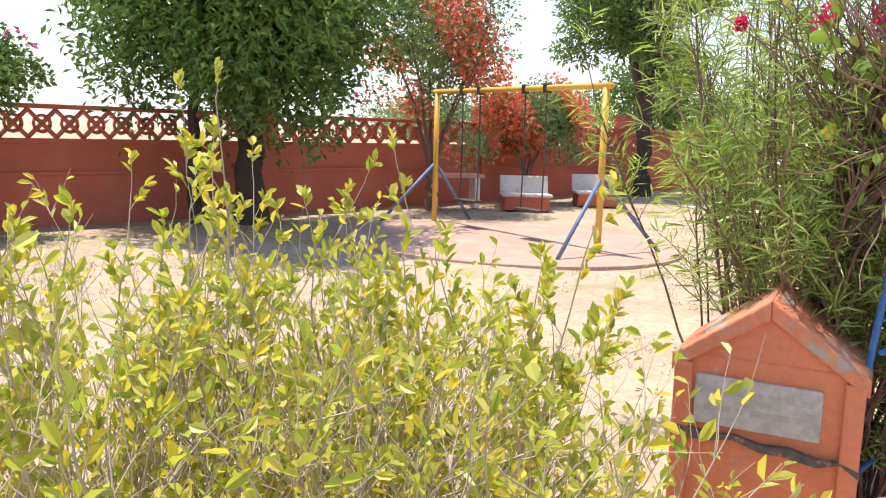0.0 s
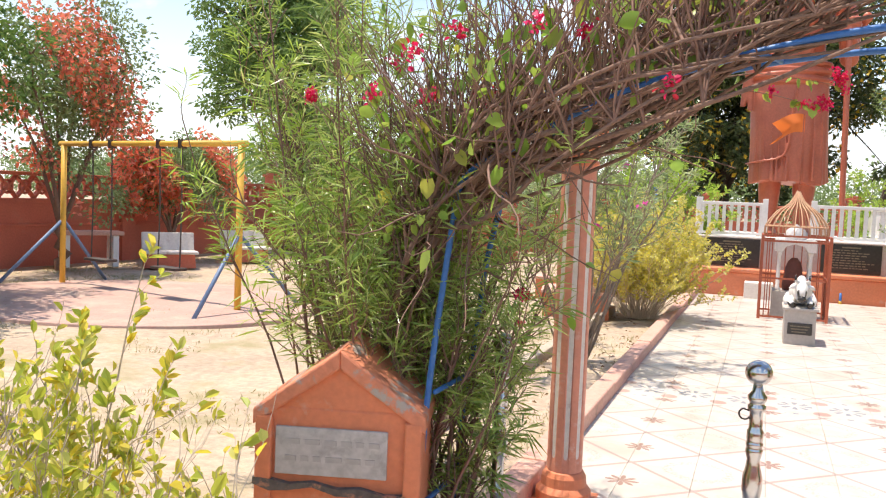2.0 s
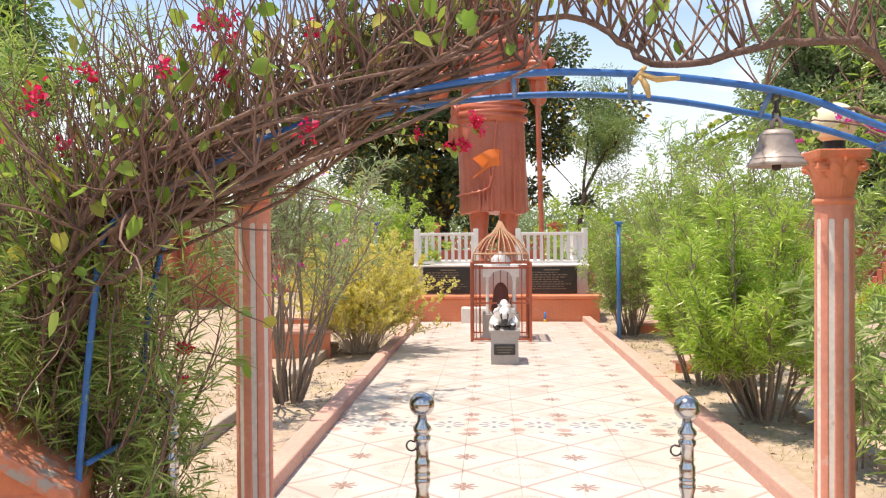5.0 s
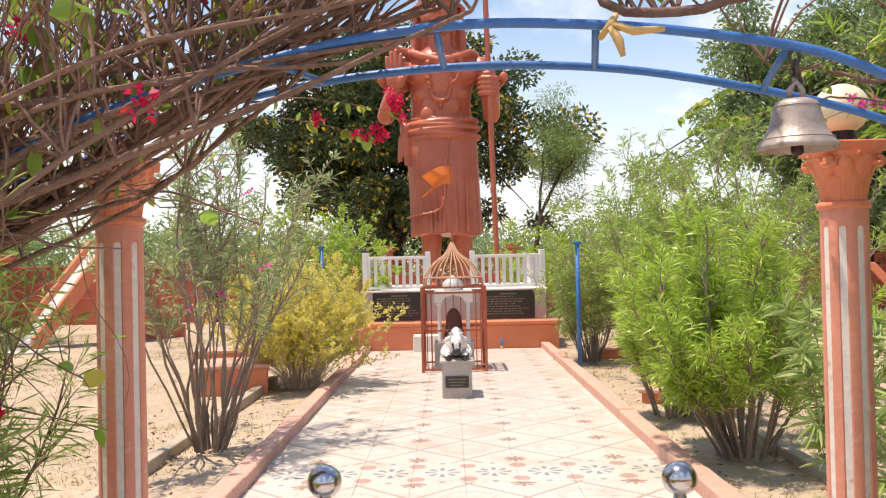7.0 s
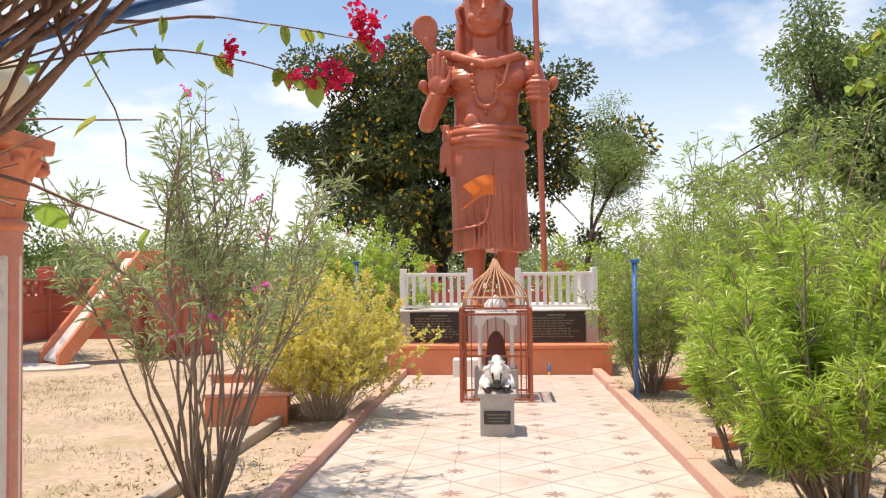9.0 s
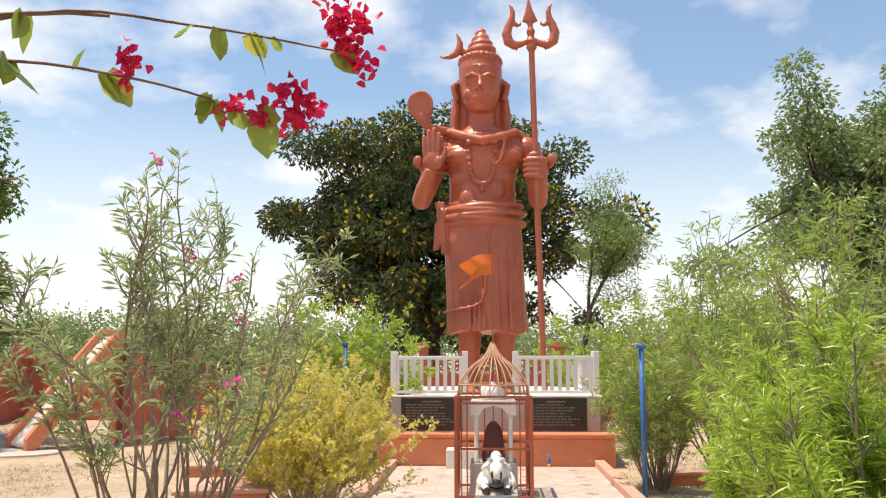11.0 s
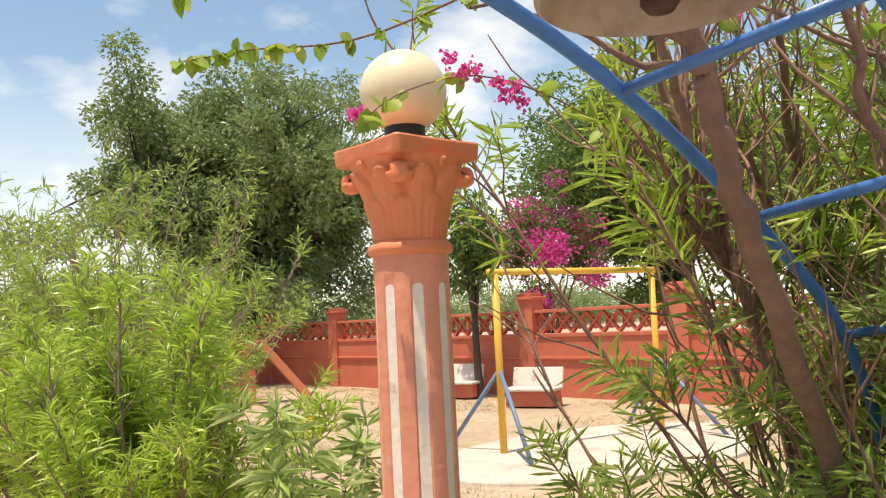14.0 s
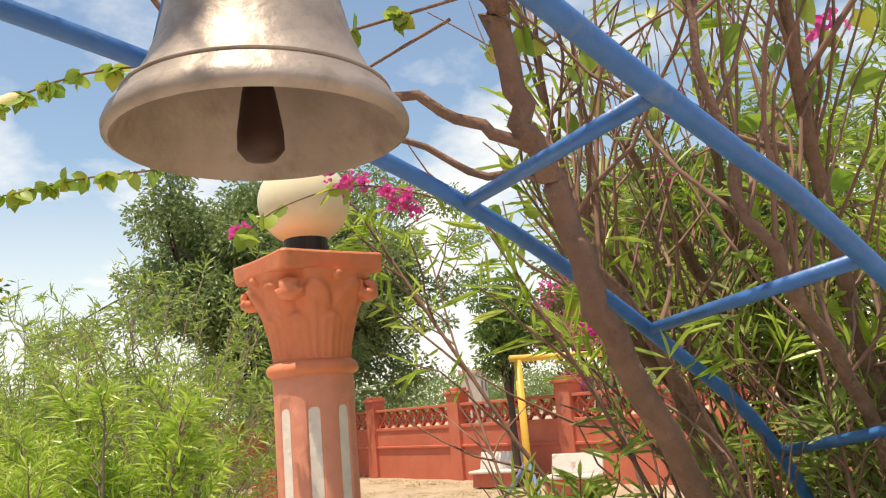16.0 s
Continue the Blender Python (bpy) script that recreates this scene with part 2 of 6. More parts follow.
def tilemat():
    """Cream glazed tile: pinkish diamond lines, red eight petal flowers, faint wreaths, a row of blue grey rosettes."""
    m = bpy.data.materials.new("patterned_tile")
    m.use_nodes = True
    n, l = m.node_tree.nodes, m.node_tree.links
    b = n["Principled BSDF"]
    b.inputs["Roughness"].default_value = 0.34
    geo = n.new("ShaderNodeNewGeometry")
    info = n.new("ShaderNodeObjectInfo")
    sep = n.new("ShaderNodeSeparateXYZ")
    l.new(geo.outputs["Position"], sep.inputs[0])

    def f(op, a, c=None):
        k = n.new("ShaderNodeMath")
        k.operation = op
        for i, v in enumerate((a, c)):
            if v is None:
                continue
            if isinstance(v, (int, float)):
                k.inputs[i].default_value = v
            else:
                l.new(v, k.inputs[i])
        return k.outputs[0]

    def cell(v, origin, period):
        return f("SUBTRACT", f("FRACT", f("ADD", f("DIVIDE", f("SUBTRACT", v, origin), period), 0.5)), 0.5)

    def step(v, lo, hi):
        k = n.new("ShaderNodeMapRange")
        k.interpolation_type = "SMOOTHSTEP"
        l.new(v, k.inputs["Value"])
        k.inputs["From Min"].default_value, k.inputs["From Max"].default_value = lo, hi
        return k.outputs[0]

    def layer(under, mask, color, much=1.0):
        k = n.new("ShaderNodeMix")
        k.data_type = "RGBA"
        l.new(f("MULTIPLY", mask, much), k.inputs[0])
        if isinstance(under, tuple):
            k.inputs[6].default_value = (*under, 1)
        else:
            l.new(under, k.inputs[6])
        k.inputs[7].default_value = (*color, 1)
        return k.outputs[2]

    x, y = sep.outputs["X"], sep.outputs["Y"]
    u, v = cell(x, -0.38, 0.81), cell(y, 1.15, 0.755)
    u2, v2 = cell(x, 0.025, 0.81), cell(y, 1.5275, 0.755)
    dirt = n.new("ShaderNodeTexNoise")
    dirt.inputs["Scale"].default_value, dirt.inputs["Detail"].default_value = 1.7, 7.0
    l.new(geo.outputs["Position"], dirt.inputs["Vector"])
    fine = n.new("ShaderNodeTexNoise")
    fine.inputs["Scale"].default_value, fine.inputs["Detail"].default_value = 60.0, 3.0
    l.new(geo.outputs["Position"], fine.inputs["Vector"])
    col = layer((0.62, 0.57, 0.525), step(dirt.outputs["Fac"], 0.45, 0.75), (0.46, 0.39, 0.33), 0.8)
    col = layer(col, info.outputs["Random"], (0.55, 0.46, 0.38), 0.35)
    band = f("LESS_THAN", f("ABSOLUTE", f("SUBTRACT", y, 3.0)), 0.30)
    plain = f("SUBTRACT", 1.0, band)
    edge = f("ABSOLUTE", f("SUBTRACT", f("ADD", f("ABSOLUTE", u), f("ABSOLUTE", v)), 0.5))
    line = f("SUBTRACT", 1.0, step(edge, 0.018, 0.032))
    col = layer(col, f("MULTIPLY", line, plain), (0.36, 0.25, 0.225), 0.75)
    r = f("SQRT", f("ADD", f("MULTIPLY", u, u), f("MULTIPLY", v, v)))
    ang = f("ARCTAN2", v, u)
    petal = f("MULTIPLY", 0.125, f("POWER", f("ABSOLUTE", f("COSINE", f("MULTIPLY", ang, 4.0))), 0.8))
    col = layer(col, f("MULTIPLY", f("LESS_THAN", r, petal), plain), (0.27, 0.13, 0.10), 0.8)
    r2 = f("SQRT", f("ADD", f("MULTIPLY", u2, u2), f("MULTIPLY", v2, v2)))
    ring = f("MULTIPLY", step(r2, 0.17, 0.20), f("SUBTRACT", 1.0, step(r2, 0.25, 0.28)))
    col = layer(col, f("MULTIPLY", f("MULTIPLY", ring, step(fine.outputs["Fac"], 0.48, 0.56)), plain), (0.33, 0.29, 0.25), 0.55)
    u3, v3 = cell(x, -0.17, 0.40), cell(y, 3.0, 0.40)
    r3 = f("SQRT", f("ADD", f("MULTIPLY", u3, u3), f("MULTIPLY", v3, v3)))
    ang3 = f("ARCTAN2", v3, u3)
    dots = f("MULTIPLY", f("GREATER_THAN", f("COSINE", f("MULTIPLY", ang3, 8.0)), 0.1), f("MULTIPLY", f("GREATER_THAN", r3, 0.13), f("LESS_THAN", r3, 0.34)))
    col = layer(col, f("MULTIPLY", dots, band), (0.13, 0.17, 0.24), 0.75)
    u4, v4 = cell(x, 0.03, 0.40), cell(y, 3.2, 0.40)
    r4 = f("SQRT", f("ADD", f("MULTIPLY", u4, u4), f("MULTIPLY", v4, v4)))
    col = layer(col, f("MULTIPLY", f("LESS_THAN", r4, 0.17), band), (0.36, 0.15, 0.12), 0.6)
    l.new(col, b.inputs["Base Color"])
    return m


TILE = tilemat()


# ---- mesh helpers ----
def obj(name, bm, material, parent=None, smooth=False, bevel=0.0):
    me = bpy.data.meshes.new(name)
    bm.to_mesh(me)
    bm.free()
    me.materials.append(material)
    if smooth:
        me.polygons.foreach_set("use_smooth", [True] * len(me.polygons))
    ob = new(name, me)
    ob.parent = parent
    if bevel:
        bv = ob.modifiers.new("bevel", "BEVEL")
        bv.width, bv.segments, bv.limit_method, bv.angle_limit = bevel, 2, "ANGLE", radians(40)
    return ob


def part(name, bm, material, parent, label="", smooth=False, bevel=0.0):
    ob = obj(name, bm, material, parent, smooth, bevel)
    if label:
        ob["label"] = label
    return ob


def thing(name, label, category, place=(0, 0, 0), turn=0.0, group="", kind=""):
    """An empty at a thing's base."""
    ob = new(name)
    ob.matrix_basis = pose(*place, 0, 0, turn)
    ob.empty_display_size = 0.1
    return tagged(ob, label, category, group, kind)


def box(x0, x1, y0, y1, z0, z1, bm=None):
    bm = bm or bmesh.new()
    v = [bm.verts.new((x, y, z)) for z in (z0, z1) for y in (y0, y1) for x in (x0, x1)]
    for f in ((0, 2, 3, 1), (4, 5, 7, 6), (0, 1, 5, 4), (2, 6, 7, 3), (0, 4, 6, 2), (1, 3, 7, 5)):
        bm.faces.new([v[i] for i in f])
    return bm


def lathe(profile, sides=24, bm=None, at=(0, 0), caps=True):
    """Turned shape from (radius, z) pairs."""
    bm = bm or bmesh.new()
    rings = []
    for r, z in profile:
        rings.append([bm.verts.new((at[0] + max(r, 1e-4) * math.cos(2 * math.pi * i / sides), at[1] + max(r, 1e-4) * math.sin(2 * math.pi * i / sides), z)) for i in range(sides)])
    for a, b in zip(rings, rings[1:]):
        for i in range(sides):
            j = (i + 1) % sides
            bm.faces.new((a[i], a[j], b[j], b[i]))
    if caps:
        bm.faces.new(rings[0][::-1])
        bm.faces.new(rings[-1])
    return bm


def prism(outline, y0, y1, bm=None):
    """An (x, z) outline pushed from y0 to y1."""
    bm = bm or bmesh.new()
    a = [bm.verts.new((x, y0, z)) for x, z in outline]
    b = [bm.verts.new((x, y1, z)) for x, z in outline]
    bm.faces.new(a)
    bm.faces.new(b[::-1])
    for i in range(len(a)):
        j = (i + 1) % len(a)
        bm.faces.new((a[j], a[i], b[i], b[j]))
    bmesh.ops.recalc_face_normals(bm, faces=bm.faces)
    return bm


def tube(points, radius, sides=8, bm=None):
    """A round bar along points; radius is one number or one for each point."""
    bm = bm or bmesh.new()
    pts = [Vector(p) for p in points]
    radii = [float(r) for r in radius] if hasattr(radius, "__len__") else [float(radius)] * len(pts)
    rings = []
    side = None
    for i, p in enumerate(pts):
        d = (pts[min(i + 1, len(pts) - 1)] - pts[max(i - 1, 0)]).normalized()
        if side is None:
            side = d.orthogonal().normalized()
        side = (side - d * side.dot(d)).normalized()
        other = d.cross(side)
        rings.append([bm.verts.new(p + radii[i] * (math.cos(2 * math.pi * k / sides) * side + math.sin(2 * math.pi * k / sides) * other)) for k in range(sides)])
    for a, b in zip(rings, rings[1:]):
        for k in range(sides):
            j = (k + 1) % sides
            bm.faces.new((a[k], a[j], b[j], b[k]))
    bm.faces.new(rings[0][::-1])
    bm.faces.new(rings[-1])
    return bm


def mesh_np(name, verts, quads, material, parent=None, smooth=False):
    me = bpy.data.meshes.new(name)
    verts, quads = np.asarray(verts, np.float32).reshape(-1, 3), np.asarray(quads, np.int32).reshape(-1, 4)
    me.vertices.add(len(verts))
    me.vertices.foreach_set("co", verts.ravel())
    me.loops.add(quads.size)
    me.loops.foreach_set("vertex_index", quads.ravel())
    me.polygons.add(len(quads))
    me.polygons.foreach_set("loop_start", np.arange(0, quads.size, 4, dtype=np.int32))
    me.polygons.foreach_set("use_smooth", np.full(len(quads), smooth))
    me.update(calc_edges=True)
    me.validate()
    me.materials.append(material)
    ob = new(name, me)
    ob.parent = parent
    return ob


def unit(a):
    return a / np.maximum(np.linalg.norm(a, axis=-1, keepdims=True), 1e-9)


def leaves(rng, at, along, length, width, fold=0.25, droop=0.0, sides=4):
    """Leaf blades: base, two shoulders and a tip each, folded along the rib."""
    n = len(at)
    d = unit(along + rng.normal(0, 1e-4, (n, 3)))
    s = unit(np.cross(d, rng.normal(0, 1, (n, 3))))
    up = np.cross(s, d)
    up *= np.where(up[:, 2:] < 0, -1, 1)
    ln = (length * rng.uniform(0.65, 1.25, n))[:, None]
    wd = (width * rng.uniform(0.75, 1.2, n))[:, None]
    tip = at + d * ln + np.array((0, 0, -1)) * ln * droop
    arch = np.minimum(ln * 0.05, wd * 0.35)
    mid = at + d * ln * 0.55 + up * arch - np.array((0, 0, 1)) * ln * droop * 0.5
    if sides == 4:
        v = np.stack((at, mid + s * wd / 2 + up * wd * fold, tip, mid - s * wd / 2 + up * wd * fold), 1)
        q = np.arange(n * 4).reshape(-1, 4)
        return v.reshape(-1, 3), q
    a, b = at + d * ln * 0.28 + up * arch * 0.7 - np.array((0, 0, 1)) * ln * droop * 0.26, at + d * ln * 0.68 + up * arch * 0.7 - np.array((0, 0, 1)) * ln * droop * 0.66
    v = np.stack((at, a + s * wd * 0.42 + up * wd * fold, b + s * wd * 0.46 + up * wd * fold, tip, b - s * wd * 0.46 + up * wd * fold, a - s * wd * 0.42 + up * wd * fold), 1)
    k = np.arange(n)[:, None] * 6
    q = np.concatenate((k + np.array((0, 1, 2, 3)), k + np.array((0, 3, 4, 5))), 1).reshape(-1, 4)
    return v.reshape(-1, 3), q


class Wood:
    """Collects round stems for one mesh."""

    def __init__(self, sides=5):
        self.v, self.q, self.n, self.sides = [], [], 0, sides

    def stem(self, pts, radii):
        pts = np.asarray(pts, float)
        radii = np.asarray(radii, float)
        d = unit(np.gradient(pts, axis=0))
        ref = np.array((0.31, 0.87, 0.2)) if abs(d[0][2]) > 0.6 else np.array((0.1, 0.05, 1.0))
        a = unit(np.cross(d, ref))
        b = np.cross(d, a)
        ang = np.arange(self.sides) * 2 * np.pi / self.sides
        ring = pts[:, None] + radii[:, None, None] * (np.cos(ang)[None, :, None] * a[:, None] + np.sin(ang)[None, :, None] * b[:, None])
        m, s = len(pts), self.sides
        k = np.arange(m - 1)[:, None] * s
        i = np.arange(s)[None, :]
        j = (i + 1) % s
        q = np.stack((k + i, k + j, k + s + j, k + s + i), -1).reshape(-1, 4) + self.n
        self.v.append(ring.reshape(-1, 3))
        self.q.append(q)
        self.n += m * s

    def mesh(self, name, material, parent):
        return mesh_np(name, np.concatenate(self.v), np.concatenate(self.q), material, parent, True)


def curve(rng, p0, d0, length, steps=6, wander=0.15, lift=0.0):
    """A wandering line from p0 along d0."""
    pts, d = [np.array(p0, float)], unit(np.array(d0, float))
    for _ in range(steps):
        d = unit(d + rng.normal(0, wander, 3) + np.array((0, 0, lift)))
        pts.append(pts[-1] + d * length / steps)
    return np.array(pts), d


def shrub(rng, root, wood_mat, leaf_mat, stems=20, height=2.0, spread=0.6, base=0.15, stem_r=0.012, twigs=6, twig_len=0.35, leaf_len=0.1, leaf_w=0.014,
          per_twig=14, leaf_from=0.35, wander=0.09, lift=0.03, open_leaf=0.9, droop=0.15, sides=4, flower=None, flower_n=0, flower_size=0.03, low=0.0):
    """Stems fan from the root, twigs leave them, leaves sit along the twigs and at their ends."""
    w = Wood(4)
    at, along, fl = [], [], []
    for _ in range(stems):
        a = rng.uniform(0, 2 * np.pi)
        r = rng.uniform(0, 1) ** 0.6
        p0 = np.array((math.cos(a) * base * r, math.sin(a) * base * r, 0.0))
        h = height * rng.uniform(0.65, 1.08) * (1 - 0.22 * r * r)
        d0 = np.array((math.cos(a) * spread * r / height, math.sin(a) * spread * r / height, 1.0))
        pts, _ = curve(rng, p0, d0, h, 8, wander, lift)
        w.stem(pts, np.linspace(stem_r, stem_r * 0.35, len(pts)) * rng.uniform(0.7, 1.3))
        for k in range(twigs):
            f = rng.uniform(leaf_from, 1.0) if k else 1.0
            i = min(int(f * 8), 7)
            p = pts[i] + (pts[i + 1] - pts[i]) * (f * 8 - i)
            out_d = unit(pts[i + 1] - pts[i])
            b = rng.uniform(0, 2 * np.pi)
            d = out_d * 0.9 + np.array((math.cos(b), math.sin(b), 0.25)) * (0.75 if k else 0.15)
            tp, td = curve(rng, p, d, twig_len * rng.uniform(0.6, 1.2) * (1.1 - 0.35 * f), 4, 0.14, 0.04)
            w.stem(tp, np.linspace(stem_r * 0.35, stem_r * 0.15, len(tp)))
            m = per_twig
            g = rng.uniform(0.15, 1, m) ** 0.7 * 4
            gi = np.minimum(g.astype(int), 3)
            q = tp[gi] + (tp[gi + 1] - tp[gi]) * (g - gi)[:, None]
            ax = unit(tp[gi + 1] - tp[gi])
            side = unit(np.cross(ax, rng.normal(0, 1, (m, 3))))
            at.append(q)
            along.append(ax * rng.uniform(0.35, 0.9, (m, 1)) + side * open_leaf)
            if flower and rng.uniform() < flower_n / (stems * twigs):
                fl.append(tp[-1])
    at, along = np.concatenate(at), np.concatenate(along)
    keep = at[:, 2] > low
    v, q = leaves(rng, at[keep], along[keep], leaf_len, leaf_w, droop=droop, sides=sides)
    tagged(w.mesh("branchwork", wood_mat, root), kind="stuff")
    tagged(mesh_np("foliage", v, q, leaf_mat, root), kind="stuff")
    if fl:
        c = np.repeat(np.array(fl), 9, 0)
        v, q = leaves(rng, c + rng.normal(0, flower_size * 0.5, c.shape), rng.normal(0, 1, c.shape), flower_size, flower_size * 0.8)
        tagged(mesh_np("blossom", v, q, flower, root), kind="stuff")
    return root


def tree(rng, root, wood_mat, leaf_mat, height=7.0, trunk=2.0, trunk_r=0.2, crown=(2.5, 2.5, 2.2), middle=None, clumps=60, per_clump=350, clump_r=0.55,
         leaf_len=0.16, leaf_w=0.07, lean=(0, 0), limbs=6, flower=None, flower_part=0.0, flower_size=0.12, hang=0.0, hollow=0.55):
    """Tapered trunk, limbs that fork toward clumps of leaves spread over an uneven crown."""
    w = Wood(7)
    top = np.array((lean[0], lean[1], trunk))
    tp = np.array([top * f + np.array((rng.normal(0, 0.05), rng.normal(0, 0.05), 0)) * (f > 0) for f in np.linspace(0, 1, 6)])
    tp = np.vstack((tp, tp[-1] + np.array((0, 0, 0.10)), tp[-1] + np.array((0, 0, 0.16))))
    w.stem(tp, trunk_r * np.array((1.35, 1.05, 0.95, 0.88, 0.84, 0.82, 0.6, 0.02)))
    mid = np.array(middle if middle is not None else (lean[0], lean[1], height - crown[2]))
    cr = np.array(crown)
    u = unit(rng.normal(0, 1, (clumps, 3)))
    u[:, 2] = np.abs(u[:, 2]) * np.where(rng.uniform(size=clumps) < 0.72, 1, -0.75)
    rad = rng.uniform(hollow, 1.0, (clumps, 1)) * (0.86 + 0.17 * np.sin(u[:, :1] * 5 + u[:, 1:2] * 4 + rng.uniform(0, 6)) + 0.14 * np.sin(u[:, :1] * 11 + u[:, 2:] * 9 + rng.uniform(0, 6)))
    centre = mid + u * rad * cr
    heads = []
    for k in range(limbs):
        a = 2 * np.pi * (k + rng.uniform(-0.3, 0.3)) / limbs
        end = mid + np.array((math.cos(a) * cr[0] * 0.5, math.sin(a) * cr[1] * 0.5, rng.uniform(-0.1, 0.5) * cr[2]))
        c1 = top + (end - top) * 0.4 + np.array((0, 0, 0.15 * np.linalg.norm(end - top)))
        t = np.linspace(0, 1, 7)[:, None]
        pts = (1 - t) ** 2 * top + 2 * t * (1 - t) * c1 + t * t * end + rng.normal(0, 0.04, (7, 3)) * t
        w.stem(pts, np.linspace(trunk_r * 0.55, trunk_r * 0.16, 7))
        heads += list(pts[2:])
    heads = np.array(heads)
    for c in centre:
        h = heads[np.argmin(((heads - c) ** 2).sum(1) + rng.uniform(0, 0.4, len(heads)))]
        t = np.linspace(0, 1, 5)[:, None]
        bend = (h + c) / 2 + np.array((0, 0, 0.12)) + rng.normal(0, 0.12, 3)
        w.stem((1 - t) ** 2 * h + 2 * t * (1 - t) * bend + t * t * c, np.linspace(trunk_r * 0.13, trunk_r * 0.03, 5))
    size = rng.uniform(0.45, 1.3, clumps)
    num = np.maximum((per_clump * size ** 2).astype(int), 8)
    c = np.repeat(centre, num, 0)
    offs = rng.normal(0, 1, c.shape)
    offs = unit(offs) * (rng.uniform(0, 1, (len(c), 1)) ** 0.45) * (clump_r * np.repeat(size, num))[:, None] * np.array((1, 1, 0.72))
    at = c + offs
    if hang:
        at[:, 2] -= rng.uniform(0, hang, len(c)) ** 1.5
    along = offs / clump_r + rng.normal(0, 0.6, c.shape) + np.array((0, 0, -0.25))
    w.mesh("trunk", wood_mat, root)
    if flower and flower_part:
        pick = rng.uniform(size=len(at)) < flower_part * (np.sin(at[:, 0] * 2.1 + at[:, 1] * 1.9 + at[:, 2] * 1.7) > -0.35)
        v, q = leaves(rng, at[pick], along[pick], flower_size, flower_size * 0.7)
        tagged(mesh_np("blossom", v, q, flower, root), kind="stuff")
        at, along = at[~pick], along[~pick]
    v, q = leaves(rng, at, along, leaf_len, leaf_w)
    tagged(mesh_np("crown", v, q, leaf_mat, root), kind="stuff")
    return root


# ---- ground, path and kerbs ----
def grid_sheet(name, x0, x1, y0, y1, nx, ny, amp, material):
    xs, ys = np.linspace(x0, x1, nx), np.linspace(y0, y1, ny)
    v = []
    for y in ys:
        for x in xs:
            v.append((x, y, -0.03 + amp * (noise.noise((x * 0.9, y * 0.9, 3.0)) + 0.5 * noise.noise((x * 3, y * 3, 1.0)))))
    i = np.arange(ny - 1)[:, None] * nx + np.arange(nx - 1)[None, :]
    q = np.stack((i, i + 1, i + nx + 1, i + nx), -1)
    return mesh_np(name, v, q, material, None, True)


def far_sheet():
    bm = bmesh.new()
    lathe([(4000, -0.9), (600, -0.5), (60, -0.12), (0.01, -0.09)], 48, bm, caps=False)
    bmesh.ops.recalc_face_normals(bm, faces=bm.faces)
    return bm


ground = grid_sheet("ground", -22, 22, -14, 30, 150, 150, 0.022, SAND)
tagged(ground, "sandy dry soil with sparse faded grass", "ground", kind="structure")
land = tagged(obj("ground_far", far_sheet(), SAND), "dry open land reaching the horizon", "ground", kind="structure")

path = thing("path", "patterned cream tile path with reddish diamond lines", "path", kind="structure")
part("bed", box(-1.6, 1.6, -6.0, 12.2, -0.10, -0.008), GROUT, path, "pale mortar bed")


def kerb(name, x0, x1, y0, y1, material, h=0.11):
    k = thing(name, "weathered pink concrete kerb along the path", "kerb", kind="structure")
    n = max(1, int((y1 - y0) / 2.2))
    for i in range(n):
        a, b = y0 + (y1 - y0) * i / n, y0 + (y1 - y0) * (i + 1) / n
        part("kerb_stone", box(x0, x1, a, b - 0.006, -0.1, h + 0.006 * math.sin(i * 2.3)), material, k, bevel=0.015)
    return k


kerb("kerb_west", -1.76, -1.6, -2.2, 12.18, PINK)
kerb("kerb_east", 1.6, 1.76, -2.2, 12.18, PINK)
GREYKERB = mat("grey_kerb", (0.42, 0.35, 0.28), 0.85, vary=0.2, bump=0.3)
tagged(kerb("kerb_outer", -2.66, -2.54, -1.0, 8.3, GREYKERB, 0.08), "low grey concrete edging beside the planting strip", "kerb")
tagged(kerb("kerb_outer_east", 2.60, 2.72, 1.0, 8.3, GREYKERB, 0.06), "low grey concrete edging beside the planting strip", "kerb")


